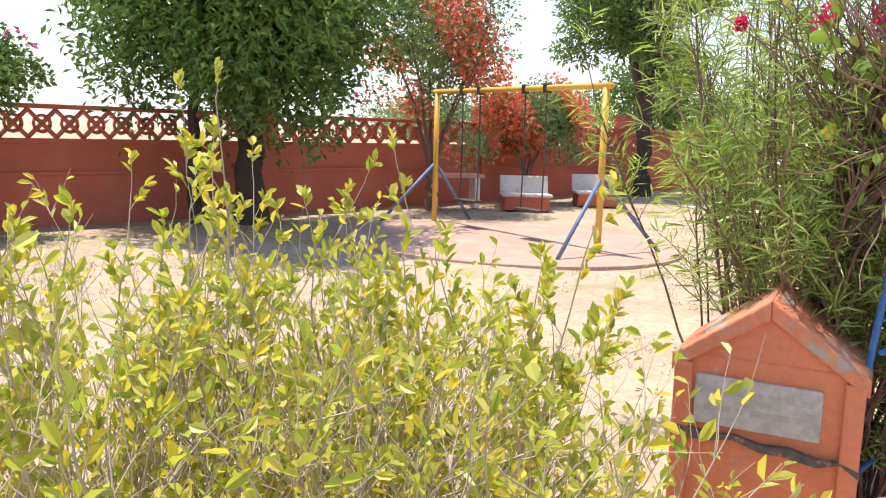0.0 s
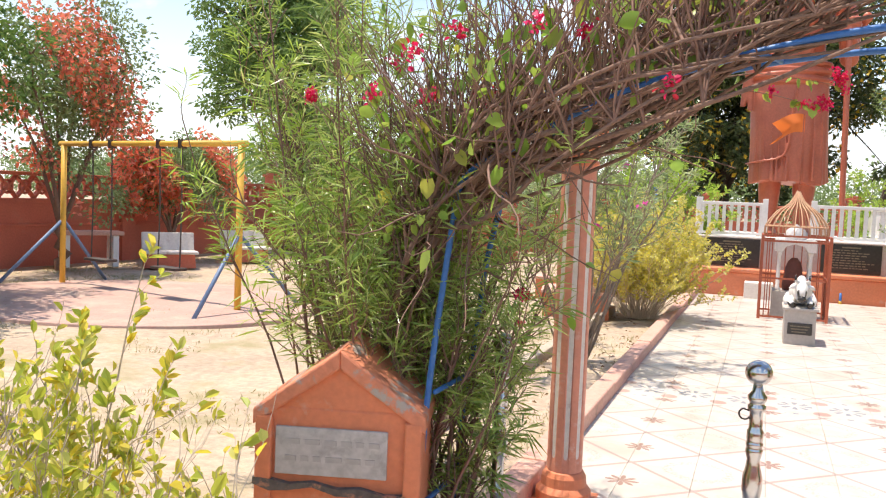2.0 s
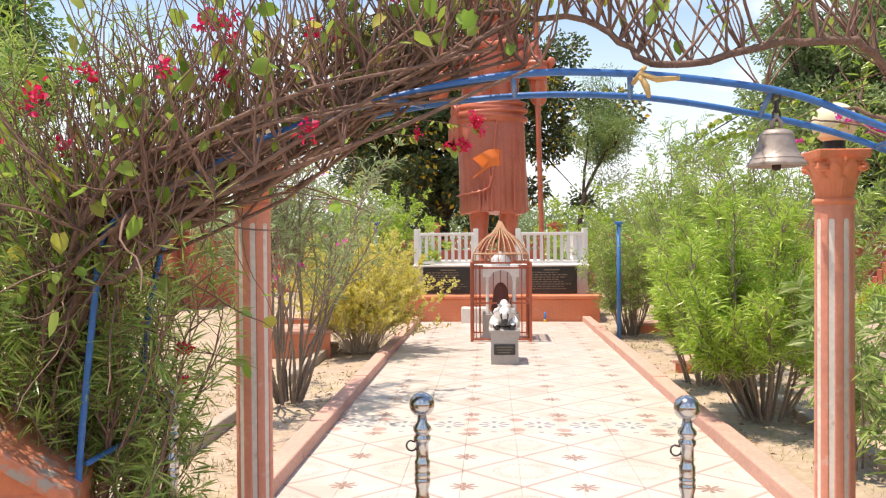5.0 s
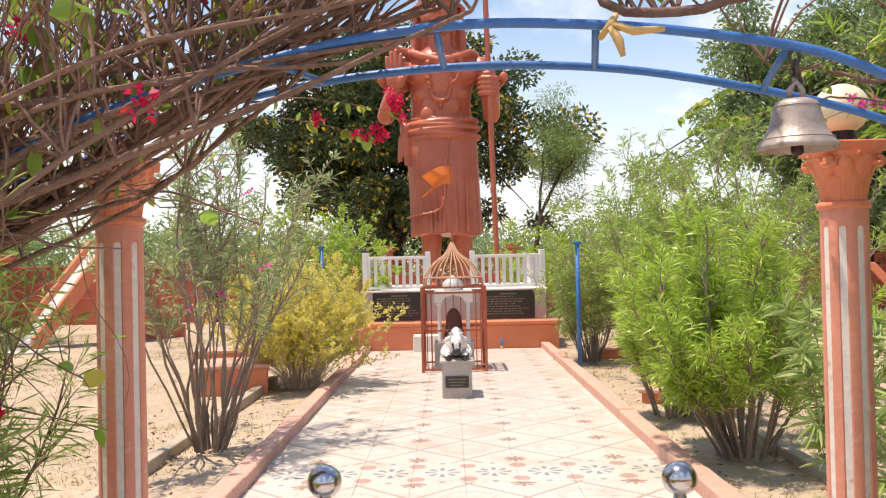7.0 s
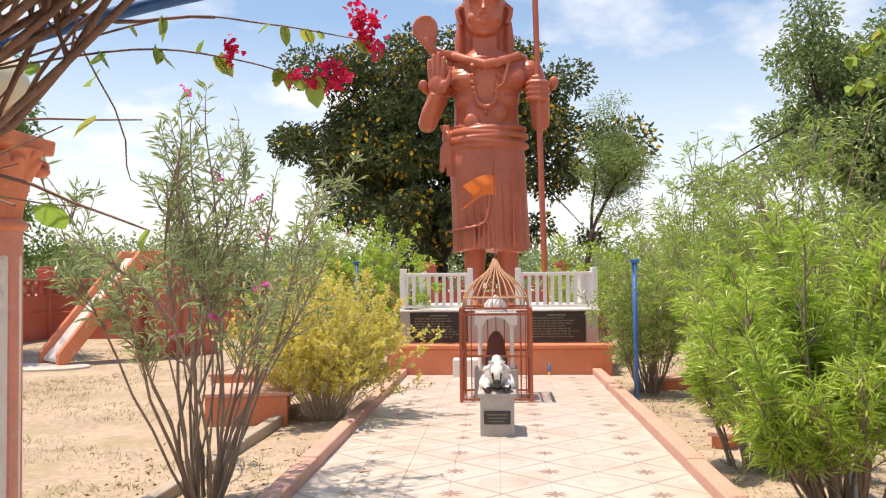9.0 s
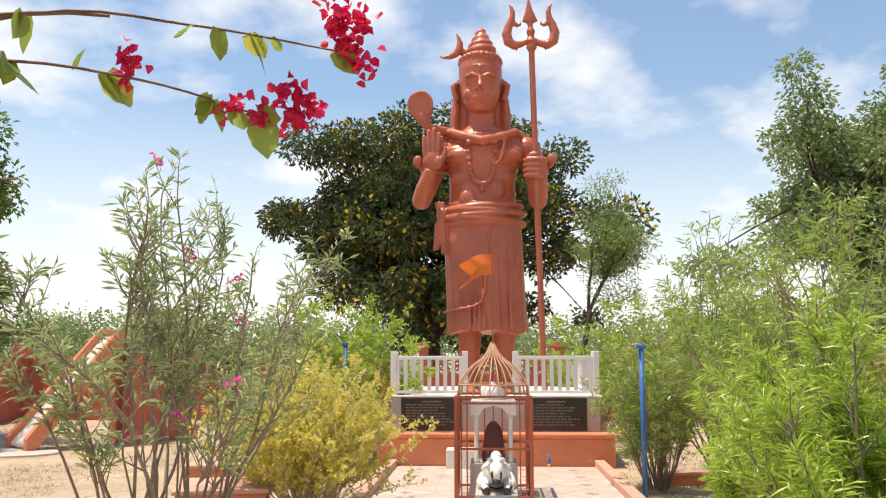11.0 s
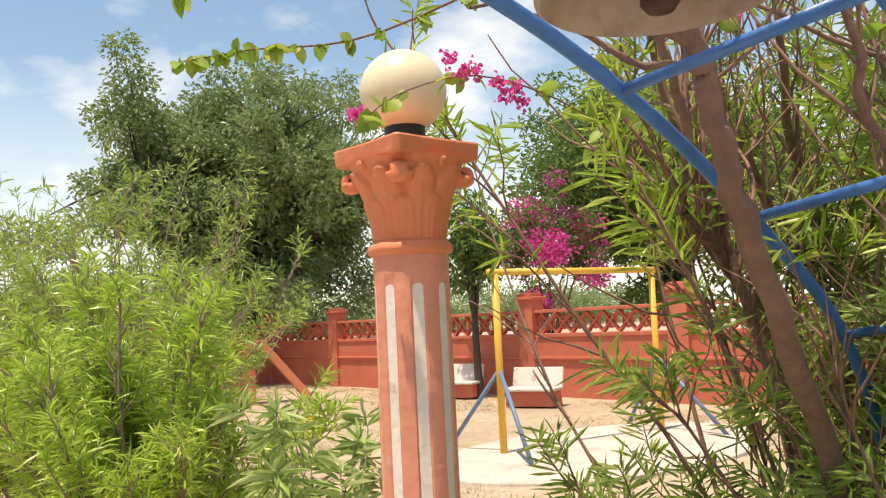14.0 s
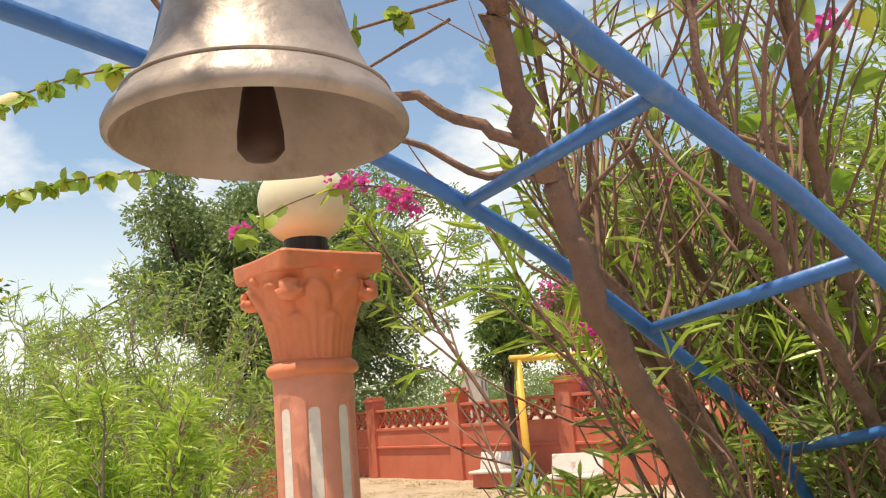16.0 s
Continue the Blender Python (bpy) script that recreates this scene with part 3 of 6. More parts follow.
# ---- boundary wall ----
def wall_run(name, length, place, turn, bays, h=1.78, post_h=2.12):
    """Wall with a ledge, a pierced balustrade of crosses between posts, and a coping."""
    w = thing(name, "red painted boundary wall with a pierced balustrade", "wall", place, turn, kind="structure")
    part("wall_panel", box(0, length, -0.10, 0.10, -0.1, 1.22), REDWALL, w)
    part("ledge", box(0, length, -0.15, 0.10, 0.74, 0.80), REDWALL, w, bevel=0.012)
    part("rail_low", box(0, length, -0.13, 0.12, 1.20, 1.28), REDWALL, w, bevel=0.01)
    part("coping", box(0, length, -0.14, 0.14, h - 0.07, h), REDWALL, w, bevel=0.012)
    step = length / bays
    for i in range(bays + 1):
        x = i * step
        p = part("wall_post", box(x - 0.21, x + 0.21, -0.19, 0.19, -0.1, post_h - 0.12), REDWALL, w, bevel=0.012)
        bm = box(x - 0.26, x + 0.26, -0.24, 0.24, post_h - 0.12, post_h - 0.05)
        box(x - 0.18, x + 0.18, -0.17, 0.17, post_h - 0.05, post_h + 0.03, bm)
        part("post_cap", bm, REDWALL, p, bevel=0.015)
    cell = bmesh.new()
    cw = 0.40
    for s in (1, -1):
        bm2 = prism([(-cw / 2, -0.2 * s - 0.03), (-cw / 2, -0.2 * s + 0.03), (cw / 2, 0.2 * s + 0.03), (cw / 2, 0.2 * s - 0.03)], -0.05, 0.05 + 0.004 * s)
        me = bpy.data.meshes.new("tmp")
        bm2.to_mesh(me)
        cell.from_mesh(me)
        bm2.free()
        bpy.data.meshes.remove(me)
    ring = [(0.12 * math.cos(a), 0.12 * math.sin(a)) for a in np.linspace(0, 2 * math.pi, 13)[:-1]]
    tube([(x, 0, z) for x, z in ring] + [(ring[0][0], 0, ring[0][1])], 0.03, 4, cell)
    cell_me = bpy.data.meshes.new("balustrade_cell")
    cell.to_mesh(cell_me)
    cell.free()
    cell_me.materials.append(REDWALL)
    n = int(length / cw)
    for i in range(n):
        o = new("balustrade_cell", cell_me)
        o.parent = w
        o.matrix_basis = pose(cw * (i + 0.5), 0, 1.495)
    return w


wall_run("wall_west", 30, (-13.6, -8, 0), 90, 5)
wall_run("wall_east", 30, (13.4, 22, 0), -90, 8)
wall_run("wall_north", 27, (-13.6, 22, 0), 0, 7)
wall_run("wall_south", 27, (13.4, -8.2, 0), 180, 7)


# ---- arch: two hoops of tube tied by struts ----
def hoop(y, rear):
    if rear:
        left = [(-1.82, 0.0), (-1.79, 0.5), (-1.73, 1.05), (-1.69, 1.38), (-1.60, 1.70), (-1.40, 1.90), (-1.08, 2.08), (-0.70, 2.19), (-0.32, 2.25)]
        right = [(0.08, 2.272), (0.49, 2.25), (0.88, 2.185), (1.20, 2.11), (1.43, 2.03), (1.62, 1.945), (1.89, 1.795), (2.15, 1.62), (2.33, 1.36), (2.38, 1.0), (2.40, 0.5), (2.42, 0.0)]
    else:
        left = [(-1.82, 0.0), (-1.80, 0.45), (-1.776, 0.84), (-1.705, 1.483), (-1.658, 1.70), (-1.457, 1.831), (-1.038, 2.045), (-0.562, 2.189), (-0.10, 2.269)]
        right = [(0.33, 2.264), (0.69, 2.223), (0.936, 2.174), (1.15, 2.090), (1.313, 2.025), (1.436, 1.978), (1.585, 1.920), (1.89, 1.76), (2.15, 1.57), (2.32, 1.34), (2.38, 1.0), (2.40, 0.5), (2.42, 0.0)]
    return [(x, y, z) for x, z in left + right]


def smooth_line(pts, n=5):
    p = [Vector(a) for a in pts]
    p = [2 * p[0] - p[1]] + p + [2 * p[-1] - p[-2]]
    res = []
    for i in range(1, len(p) - 2):
        for k in range(n):
            t = k / n
            res.append(0.5 * ((2 * p[i]) + (p[i + 1] - p[i - 1]) * t + (2 * p[i - 1] - 5 * p[i] + 4 * p[i + 1] - p[i + 2]) * t * t + (3 * p[i] - p[i - 1] - 3 * p[i + 1] + p[i + 2]) * t ** 3))
    return res + [p[-2]]


arch = thing("garden_arch", "blue painted tube arch with cross struts over the path", "arch", (0, -1.07, 0))
front, rear = smooth_line(hoop(-0.20, 0)), smooth_line(hoop(0.27, 1))
for run in (front, rear):
    part("hoop", tube(run, 0.0135, 10), BLUE, arch, smooth=True)


def on_hoop(run, x):
    return min((p for p in run if p.z > 1.3), key=lambda p: abs(p.x - x))


for x in (-1.42, -1.0, -0.55, -0.10, 0.36, 0.84, 1.31, 1.70, 2.05):
    part("strut", tube([on_hoop(front, x), on_hoop(rear, x + (0.13 if x > 0.5 else 0.05))], 0.011, 8), BLUE, arch, smooth=True)
for x0, z in ((-1.75, 0.8), (-1.80, 0.3), (2.39, 0.9), (2.41, 0.4)):
    part("strut", tube([(x0, -0.20, z), (x0, 0.27, z)], 0.011, 8), BLUE, arch, smooth=True)


def loft(bm, rings, sides=20):
    """Rings of (x, y, z, rx, ry, tilt) joined to a closed body."""
    rows = []
    for x, y, z, rx, ry in rings:
        rows.append([bm.verts.new((x + rx * math.cos(2 * math.pi * i / sides), y + ry * math.sin(2 * math.pi * i / sides), z)) for i in range(sides)])
    for a, b in zip(rows, rows[1:]):
        for i in range(sides):
            j = (i + 1) % sides
            bm.faces.new((a[i], a[j], b[j], b[i]))
    bm.faces.new(rows[0][::-1])
    bm.faces.new(rows[-1])


def ball(bm, at, r, sides=14):
    rr = r if hasattr(r, "__len__") else (r, r, r)
    loft(bm, [(at[0], at[1], at[2] + rr[2] * math.sin(a), rr[0] * math.cos(a), rr[1] * math.cos(a)) for a in np.linspace(-1.5, 1.5, 9)], sides)


# ---- pillars with lamp globes ----
def pillar(name, x, y):
    p = thing(name, "fluted orange pillar with pale flutes and a leafy capital", "pillar", (x, y, 0), 0, group="pillars of the gateway")
    bm = lathe([(0.15, 0.0), (0.15, 0.06), (0.125, 0.09), (0.12, 0.14), (0.103, 0.17)], 28)
    box(-0.17, 0.17, -0.17, 0.17, -0.05, 0.004, bm)
    part("base", bm, PILLAR, p, smooth=False, bevel=0.006)
    shaft = bmesh.new()
    sides, flutes = 96, 8
    turn = radians(15)
    rings = []
    for z in (0.16, 0.22, 0.26, 1.70, 1.74, 1.77, 1.84):
        ring = []
        deep = 1.0 if 0.25 < z < 1.72 else (0.5 if 0.21 < z < 1.75 else 0.0)
        r0 = 0.097 - 0.004 * z / 1.8
        for i in range(sides):
            a = 2 * math.pi * i / sides
            f = max(0.0, math.cos((a - turn) * flutes)) ** 0.6
            r = r0 - 0.009 * deep * f
            ring.append(shaft.verts.new((r * math.cos(a), r * math.sin(a), z)))
        rings.append(ring)
    for a, b in zip(rings, rings[1:]):
        for i in range(sides):
            j = (i + 1) % sides
            shaft.faces.new((a[i], a[j], b[j], b[i]))
    part("shaft", shaft, SHAFT, p, "pinkish orange fluted shaft")
    strip = bmesh.new()
    hw = 0.0132
    pts = [(-hw, 0.24), (hw, 0.24), (hw, 1.74), (hw * 0.7, 1.765), (0, 1.778), (-hw * 0.7, 1.765), (-hw, 1.74)]
    prism(pts, -0.003, 0.003, strip)
    sme = bpy.data.meshes.new("flute")
    strip.to_mesh(sme)
    strip.free()
    sme.materials.append(CREAM)
    for i in range(flutes):
        a = 15 + 360 * i / flutes
        o = new("flute", sme)
        o.parent = p
        o.matrix_basis = pose(0.0865 * math.cos(radians(a)), 0.0865 * math.sin(radians(a)), 0, 0, 0, a - 90)
    part("neck_ring", lathe([(0.091, 1.815), (0.104, 1.822), (0.107, 1.832), (0.103, 1.843), (0.09, 1.852)], 28), PILLAR, p, smooth=True)
    cap = bmesh.new()
    sides, levels, rings = 128, 36, []
    for k in range(levels + 1):
        t = k / levels
        z = 1.85 + 0.197 * t
        r0 = 0.088 + 0.006 * t + 0.056 * t ** 2.4
        ring = []
        for i in range(sides):
            a = 2 * math.pi * i / sides
            u1, u2 = abs(math.cos(4 * a)), abs(math.sin(4 * a))
            h1, h2 = 0.26 + 0.26 * u1 ** 0.7, 0.56 + 0.30 * u2 ** 0.7
            low_leaf = u1 ** 0.5 * (0.35 + 0.65 * t / h1) if t < h1 else u1 ** 0.5 * math.exp((h1 - t) / 0.035)
            high_leaf = u2 ** 0.5 * (0.2 + 0.8 * t / h2) if t < h2 else u2 ** 0.5 * math.exp((h2 - t) / 0.035)
            vein = 0.0018 * math.cos(32 * a) * (1 - t)
            r = r0 - 0.004 + max(0.015 * low_leaf, 0.017 * high_leaf) + vein
            ring.append(cap.verts.new((r * math.cos(a), r * math.sin(a), z)))
        rings.append(ring)
    for a, b in zip(rings, rings[1:]):
        for i in range(sides):
            j = (i + 1) % sides
            cap.faces.new((a[i], a[j], b[j], b[i]))
    part("capital", cap, PILLAR, p, "carved leafy capital", smooth=True)
    for i in range(4):
        a = 45 + 90 * i
        bm = bmesh.new()
        tube([(0.143 + 0.031 * math.cos(t) * (1 - t / 10), 0, 2.012 + 0.031 * math.sin(t) * (1 - t / 10)) for t in np.linspace(2.2, 8.4, 22)], [0.018] * 12 + [0.012] * 10, 7, bm)
        for vert in bm.verts:
            vert.co.y *= 1.9
        o = part("volute", bm, PILLAR, p, smooth=True)
        o.matrix_basis = pose(0, 0, 0, 0, 0, a)
    bm = bmesh.new()
    pts = []
    for i in range(4):
        a0, a1 = radians(45 + 90 * i), radians(135 + 90 * i)
        c0, c1 = Vector((math.cos(a0), math.sin(a0))) * 0.186, Vector((math.cos(a1), math.sin(a1))) * 0.186
        for t in np.linspace(0.04, 0.96, 7):
            m = c0.lerp(c1, float(t))
            pts.append(m * (1 - 0.05 * math.sin(math.pi * t)))
    va = [bm.verts.new((q.x, q.y, 2.045)) for q in pts]
    vb = [bm.verts.new((q.x * 1.03, q.y * 1.03, 2.09)) for q in pts]
    bm.faces.new(va[::-1])
    bm.faces.new(vb)
    for i in range(len(va)):
        j = (i + 1) % len(va)
        bm.faces.new((va[i], va[j], vb[j], vb[i]))
    ab = part("abacus", bm, PILLAR, p, bevel=0.006)
    for i in range(4):
        a = radians(90 * i)
        bm = bmesh.new()
        ball(bm, (0.134 * math.cos(a), 0.134 * math.sin(a), 2.035), (0.015, 0.015, 0.015), 10)
        part("rosette", bm, PILLAR, ab, smooth=True)
    return p


def globe_lamp(x, y):
    g = thing("globe_lamp", "cream glass globe lamp on a black base", "lamp", (x, y, 2.09), group="globe lamps on the pillars")
    part("lamp_base", lathe([(0.055, 0.0), (0.055, 0.012), (0.052, 0.02), (0.052, 0.05), (0.045, 0.052)], 24), BLACKP, g, smooth=False)
    part("globe", lathe([(0.046, 0.045)] + [(0.11 * math.cos(a), 0.142 + 0.105 * math.sin(a)) for a in np.linspace(-1.13, 1.57, 16)], 32), GLOBE, g, smooth=True)
    return g


for x, y in ((-1.438, -0.07), (1.56, -0.04)):
    pillar("pillar", x, y)
    globe_lamp(x, y)


# ---- bell ----
bell = thing("temple_bell", "aged bronze bell hanging from the arch", "bell", (0.863, -1.262, 1.915))
outer = [(0.100, 0.0), (0.1045, 0.003), (0.105, 0.008), (0.102, 0.015), (0.0955, 0.0225), (0.0945, 0.0255), (0.0925, 0.0275), (0.085, 0.037), (0.0765, 0.052), (0.069, 0.072), (0.0635, 0.095), (0.060, 0.112), (0.0585, 0.119), (0.0525, 0.128), (0.040, 0.135), (0.012, 0.138)]
inner = [(0.010, 0.131), (0.036, 0.128), (0.050, 0.120), (0.0545, 0.108), (0.060, 0.085), (0.068, 0.060), (0.078, 0.040), (0.088, 0.022), (0.096, 0.006), (0.100, 0.0)]
body = part("bell_body", lathe(outer + inner, 64, caps=False), BRONZE, bell, smooth=True)
part("clapper", lathe([(0.005, 0.125), (0.006, 0.06), (0.012, 0.035), (0.0165, 0.005), (0.0165, -0.006), (0.011, -0.013), (0.003, -0.015)], 20), DARKIRON, body, smooth=True)
for z, r, w in ((0.0285, 0.0925, 0.0018), (0.116, 0.0595, 0.0016)):
    part("raised_band", tube([(r * math.cos(a), r * math.sin(a), z) for a in np.linspace(0, 6.2832, 65)], w, 6), BRONZE, body, smooth=True)
part("bell_shackle", tube([(-0.014, 0, 0.132), (-0.018, 0, 0.16), (0, 0, 0.185), (0.018, 0, 0.16), (0.014, 0, 0.132)], 0.009, 8), BRONZE, bell, smooth=True)
for k in range(3):
    z, turned = 0.190 + 0.030 * k, k % 2
    link = [(0.013 * math.cos(a) * (1 - turned), 0.013 * math.cos(a) * turned, z + 0.021 * math.sin(a)) for a in np.linspace(0, 6.2832, 17)]
    part("chain_link", tube(link, 0.0048, 6), IRON, bell, "rusty chain link", smooth=True)

knot = thing("cloth_knot", "yellowed cloth strip knotted round the blue arch tube", "cloth", (0.363, -1.27, 2.258))
part("wrap", tube([(0.02 * math.sin(t * 6.3), 0.028 * math.cos(t * 6.28), 0.028 * math.sin(t * 6.28)) for t in np.linspace(0, 2, 22)], 0.009, 6), ROPE, knot, smooth=True)
part("cloth_end", tube([(0, -0.03, -0.01), (0.02, -0.04, -0.05), (0.03, -0.04, -0.09)], [0.010, 0.013, 0.007], 6), ROPE, knot, smooth=True)
part("cloth_end", tube([(0, -0.03, 0.0), (0.06, -0.04, -0.025), (0.14, -0.04, -0.02)], [0.010, 0.011, 0.008], 6), ROPE, knot, smooth=True)


# ---- steel bollards ----
def bollard(x, y):
    b = thing("bollard", "polished steel bollard with a ball top", "bollard", (x, y, 0), group="bollards across the path")
    part("post", lathe([(0.055, 0), (0.055, 0.015), (0.03, 0.02), (0.03, 0.26), (0.037, 0.27), (0.037, 0.29), (0.028, 0.30), (0.028, 0.42), (0.034, 0.44), (0.041, 0.48), (0.040, 0.53), (0.030, 0.57), (0.026, 0.60), (0.034, 0.63), (0.034, 0.645), (0.030, 0.65), (0.034, 0.66), (0.034, 0.67), (0.030, 0.675), (0.033, 0.685), (0.033, 0.72),
                        (0.027, 0.73), (0.027, 0.80), (0.036, 0.81), (0.036, 0.825), (0.028, 0.83), (0.030, 0.84), (0.038, 0.85), (0.038, 0.865), (0.022, 0.885), (0.018, 0.92)], 24), STEEL, b, smooth=True)
    part("ball", lathe([(0.054 * math.cos(a), 0.96 + 0.052 * math.sin(a)) for a in np.linspace(-1.56, 1.56, 15)], 28), STEEL, b, smooth=True)
    part("hook", tube([(-0.028, 0, 0.80)] + [(-0.045 - 0.022 * math.sin(t), 0, 0.785 + 0.022 * math.cos(t)) for t in np.linspace(0.2, 4.6, 10)], 0.004, 6), IRON, b, smooth=True)
    return b


for x, y in ((-1.58, -0.86), (-0.482, -0.895), (0.610, -0.94), (1.70, -0.98)):
    bollard(x, y)


# ---- gabled memorial post ----
FLAKED = mat("flaking_orange_paint", (0.62, 0.22, 0.12), 0.75, vary=0.2, bump=0.4, bscale=30, stain=(0.42, 0.36, 0.31), stain_at=(0.54, 0.60), stain_scale=7)
def memorial():
    m = thing("memorial_post", "orange gabled stone post with a grey inscribed plate and flaking paint", "memorial", (-2.13, -1.31, 0), 16)
    part("body", box(-0.345, 0.345, -0.20, 0.26, -0.05, 0.74), ORANGE, m, bevel=0.015)
    part("gable", prism([(-0.345, 0.735), (0.345, 0.735), (0.0, 0.935)], -0.199, 0.259), ORANGE, m)
    for s in (-1, 1):
        part("roof_slab", prism([(s * 0.358, 0.655), (s * 0.358, 0.725), (0, 0.985), (0, 0.905)], -0.226, 0.275), FLAKED, m, "flaking orange roof slab", bevel=0.01)
        part("side_frame", box(min(s * 0.345, s * 0.275), max(s * 0.345, s * 0.275), -0.228, -0.199, 0.0, 0.70), ORANGE, m, bevel=0.008)
    part("plate", box(-0.262, 0.205, -0.214, -0.198, 0.455, 0.655), PLATE, m, "grey dusty inscription plate", bevel=0.004)
    rng = np.random.default_rng(5)
    for r in range(2):
        x = -0.22
        while x < 0.13:
            wd = rng.uniform(0.03, 0.07)
            part("letter_bar", box(x, x + wd, -0.2165, -0.2135, 0.585 - r * 0.07, 0.607 - r * 0.07), GOLDEN, m)
            x += wd + 0.02
    crack = [(-0.35, 0.44), (-0.28, 0.435), (-0.2, 0.42), (-0.1, 0.432), (0.0, 0.41), (0.1, 0.418), (0.2, 0.395), (0.28, 0.40), (0.35, 0.375)]
    under = [(x, z - 0.028 - 0.016 * math.sin(x * 17) - 0.008 * math.sin(x * 43)) for x, z in crack]
    bm = prism(crack + under[::-1], -0.231, -0.20)
    part("weathered_band", bm, SOOT, m, "dark weathered crack")
    return m


memorial()


# ---- statue platform ----
platform = thing("statue_platform", "orange plinth with a plaque wall carrying the statue", "platform")
part("plinth", box(-1.95, 1.95, 12.2, 17.0, -0.1, 0.44), ORANGE, platform, bevel=0.02)
part("plinth_cap", box(-2.0, 2.0, 12.16, 17.0, 0.44, 0.51), ORANGE, platform, bevel=0.015)
part("core", box(-1.76, 1.76, 12.58, 16.8, 0.5, 1.08), STONE, platform, "grey pink stone faced core", bevel=0.01)
part("deck", box(-1.80, 1.80, 12.55, 16.85, 1.08, 1.11), WHITE, platform, bevel=0.008)


def plaque(x0, x1):
    p = thing("plaque", "black granite plaque with engraved lines", "plaque", ((x0 + x1) / 2, 12.575, 0.52), group="plaques on the plinth")
    w = (x1 - x0) / 2
    part("slab", box(-w, w, -0.02, 0.0, 0.01, 0.545), BLACK, p, bevel=0.004)
    rng = np.random.default_rng(int(abs(x0 * 100)))
    bm = bmesh.new()
    box(-0.16, 0.16, -0.0225, -0.0195, 0.475, 0.50, bm)
    for r in range(8):
        x = -w + 0.08
        while x < w - 0.12 * rng.uniform(0.8, 3.5):
            wd = rng.uniform(0.03, 0.10)
            box(x, x + wd, -0.0225, -0.0195, 0.425 - r * 0.047, 0.443 - r * 0.047, bm)
            x += wd + 0.02
    part("inscription", bm, LETTER, p)
    return p


plaque(-1.58, -0.55)
plaque(0.52, 1.54)

def railing(x0, x1):
    n = max(2, int((x1 - x0) / 0.125))
    r = thing("railing", "white painted concrete baluster railing", "railing", (x0, 12.68, 1.11), group="railings round the statue")
    L = x1 - x0
    part("bottom_rail", box(0, L, -0.04, 0.04, 0.03, 0.08), WHITE, r, bevel=0.006)
    part("top_rail", box(0, L, -0.05, 0.05, 0.60, 0.66), WHITE, r, bevel=0.008)
    me = None
    for i in range(n):
        x = L * (i + 0.5) / n
        if me is None:
            o = part("baluster", box(-0.032, 0.032, -0.028, 0.028, 0.08, 0.60), WHITE, r)
            me = o.data
        else:
            o = new("baluster", me)
            o.parent = r
        o.matrix_basis = pose(x, 0, 0)
    for x in (0.0, L):
        part("rail_post", box(x - 0.05, x + 0.05, -0.06, 0.06, 0, 0.74), WHITE, r, bevel=0.008)
    return r


railing(-1.72, -0.50)
railing(0.36, 1.72)
for s in (-1, 1):
    rr = railing(0, 4.2)
    rr.matrix_basis = pose(s * 1.72, 12.80, 1.11, 0, 0, 90)


# ---- big statue, one mesh ----
def ring_loop(bm, at, rx, ry, tilt, r, n=33, sides=8):
    """A closed roll round an upright axis; tilt lifts it towards the front."""
    tube([(at[0] + rx * math.cos(a), at[1] + ry * math.sin(a), at[2] - tilt * math.sin(a)) for a in np.linspace(0, 2 * math.pi, n)], r, sides, bm)


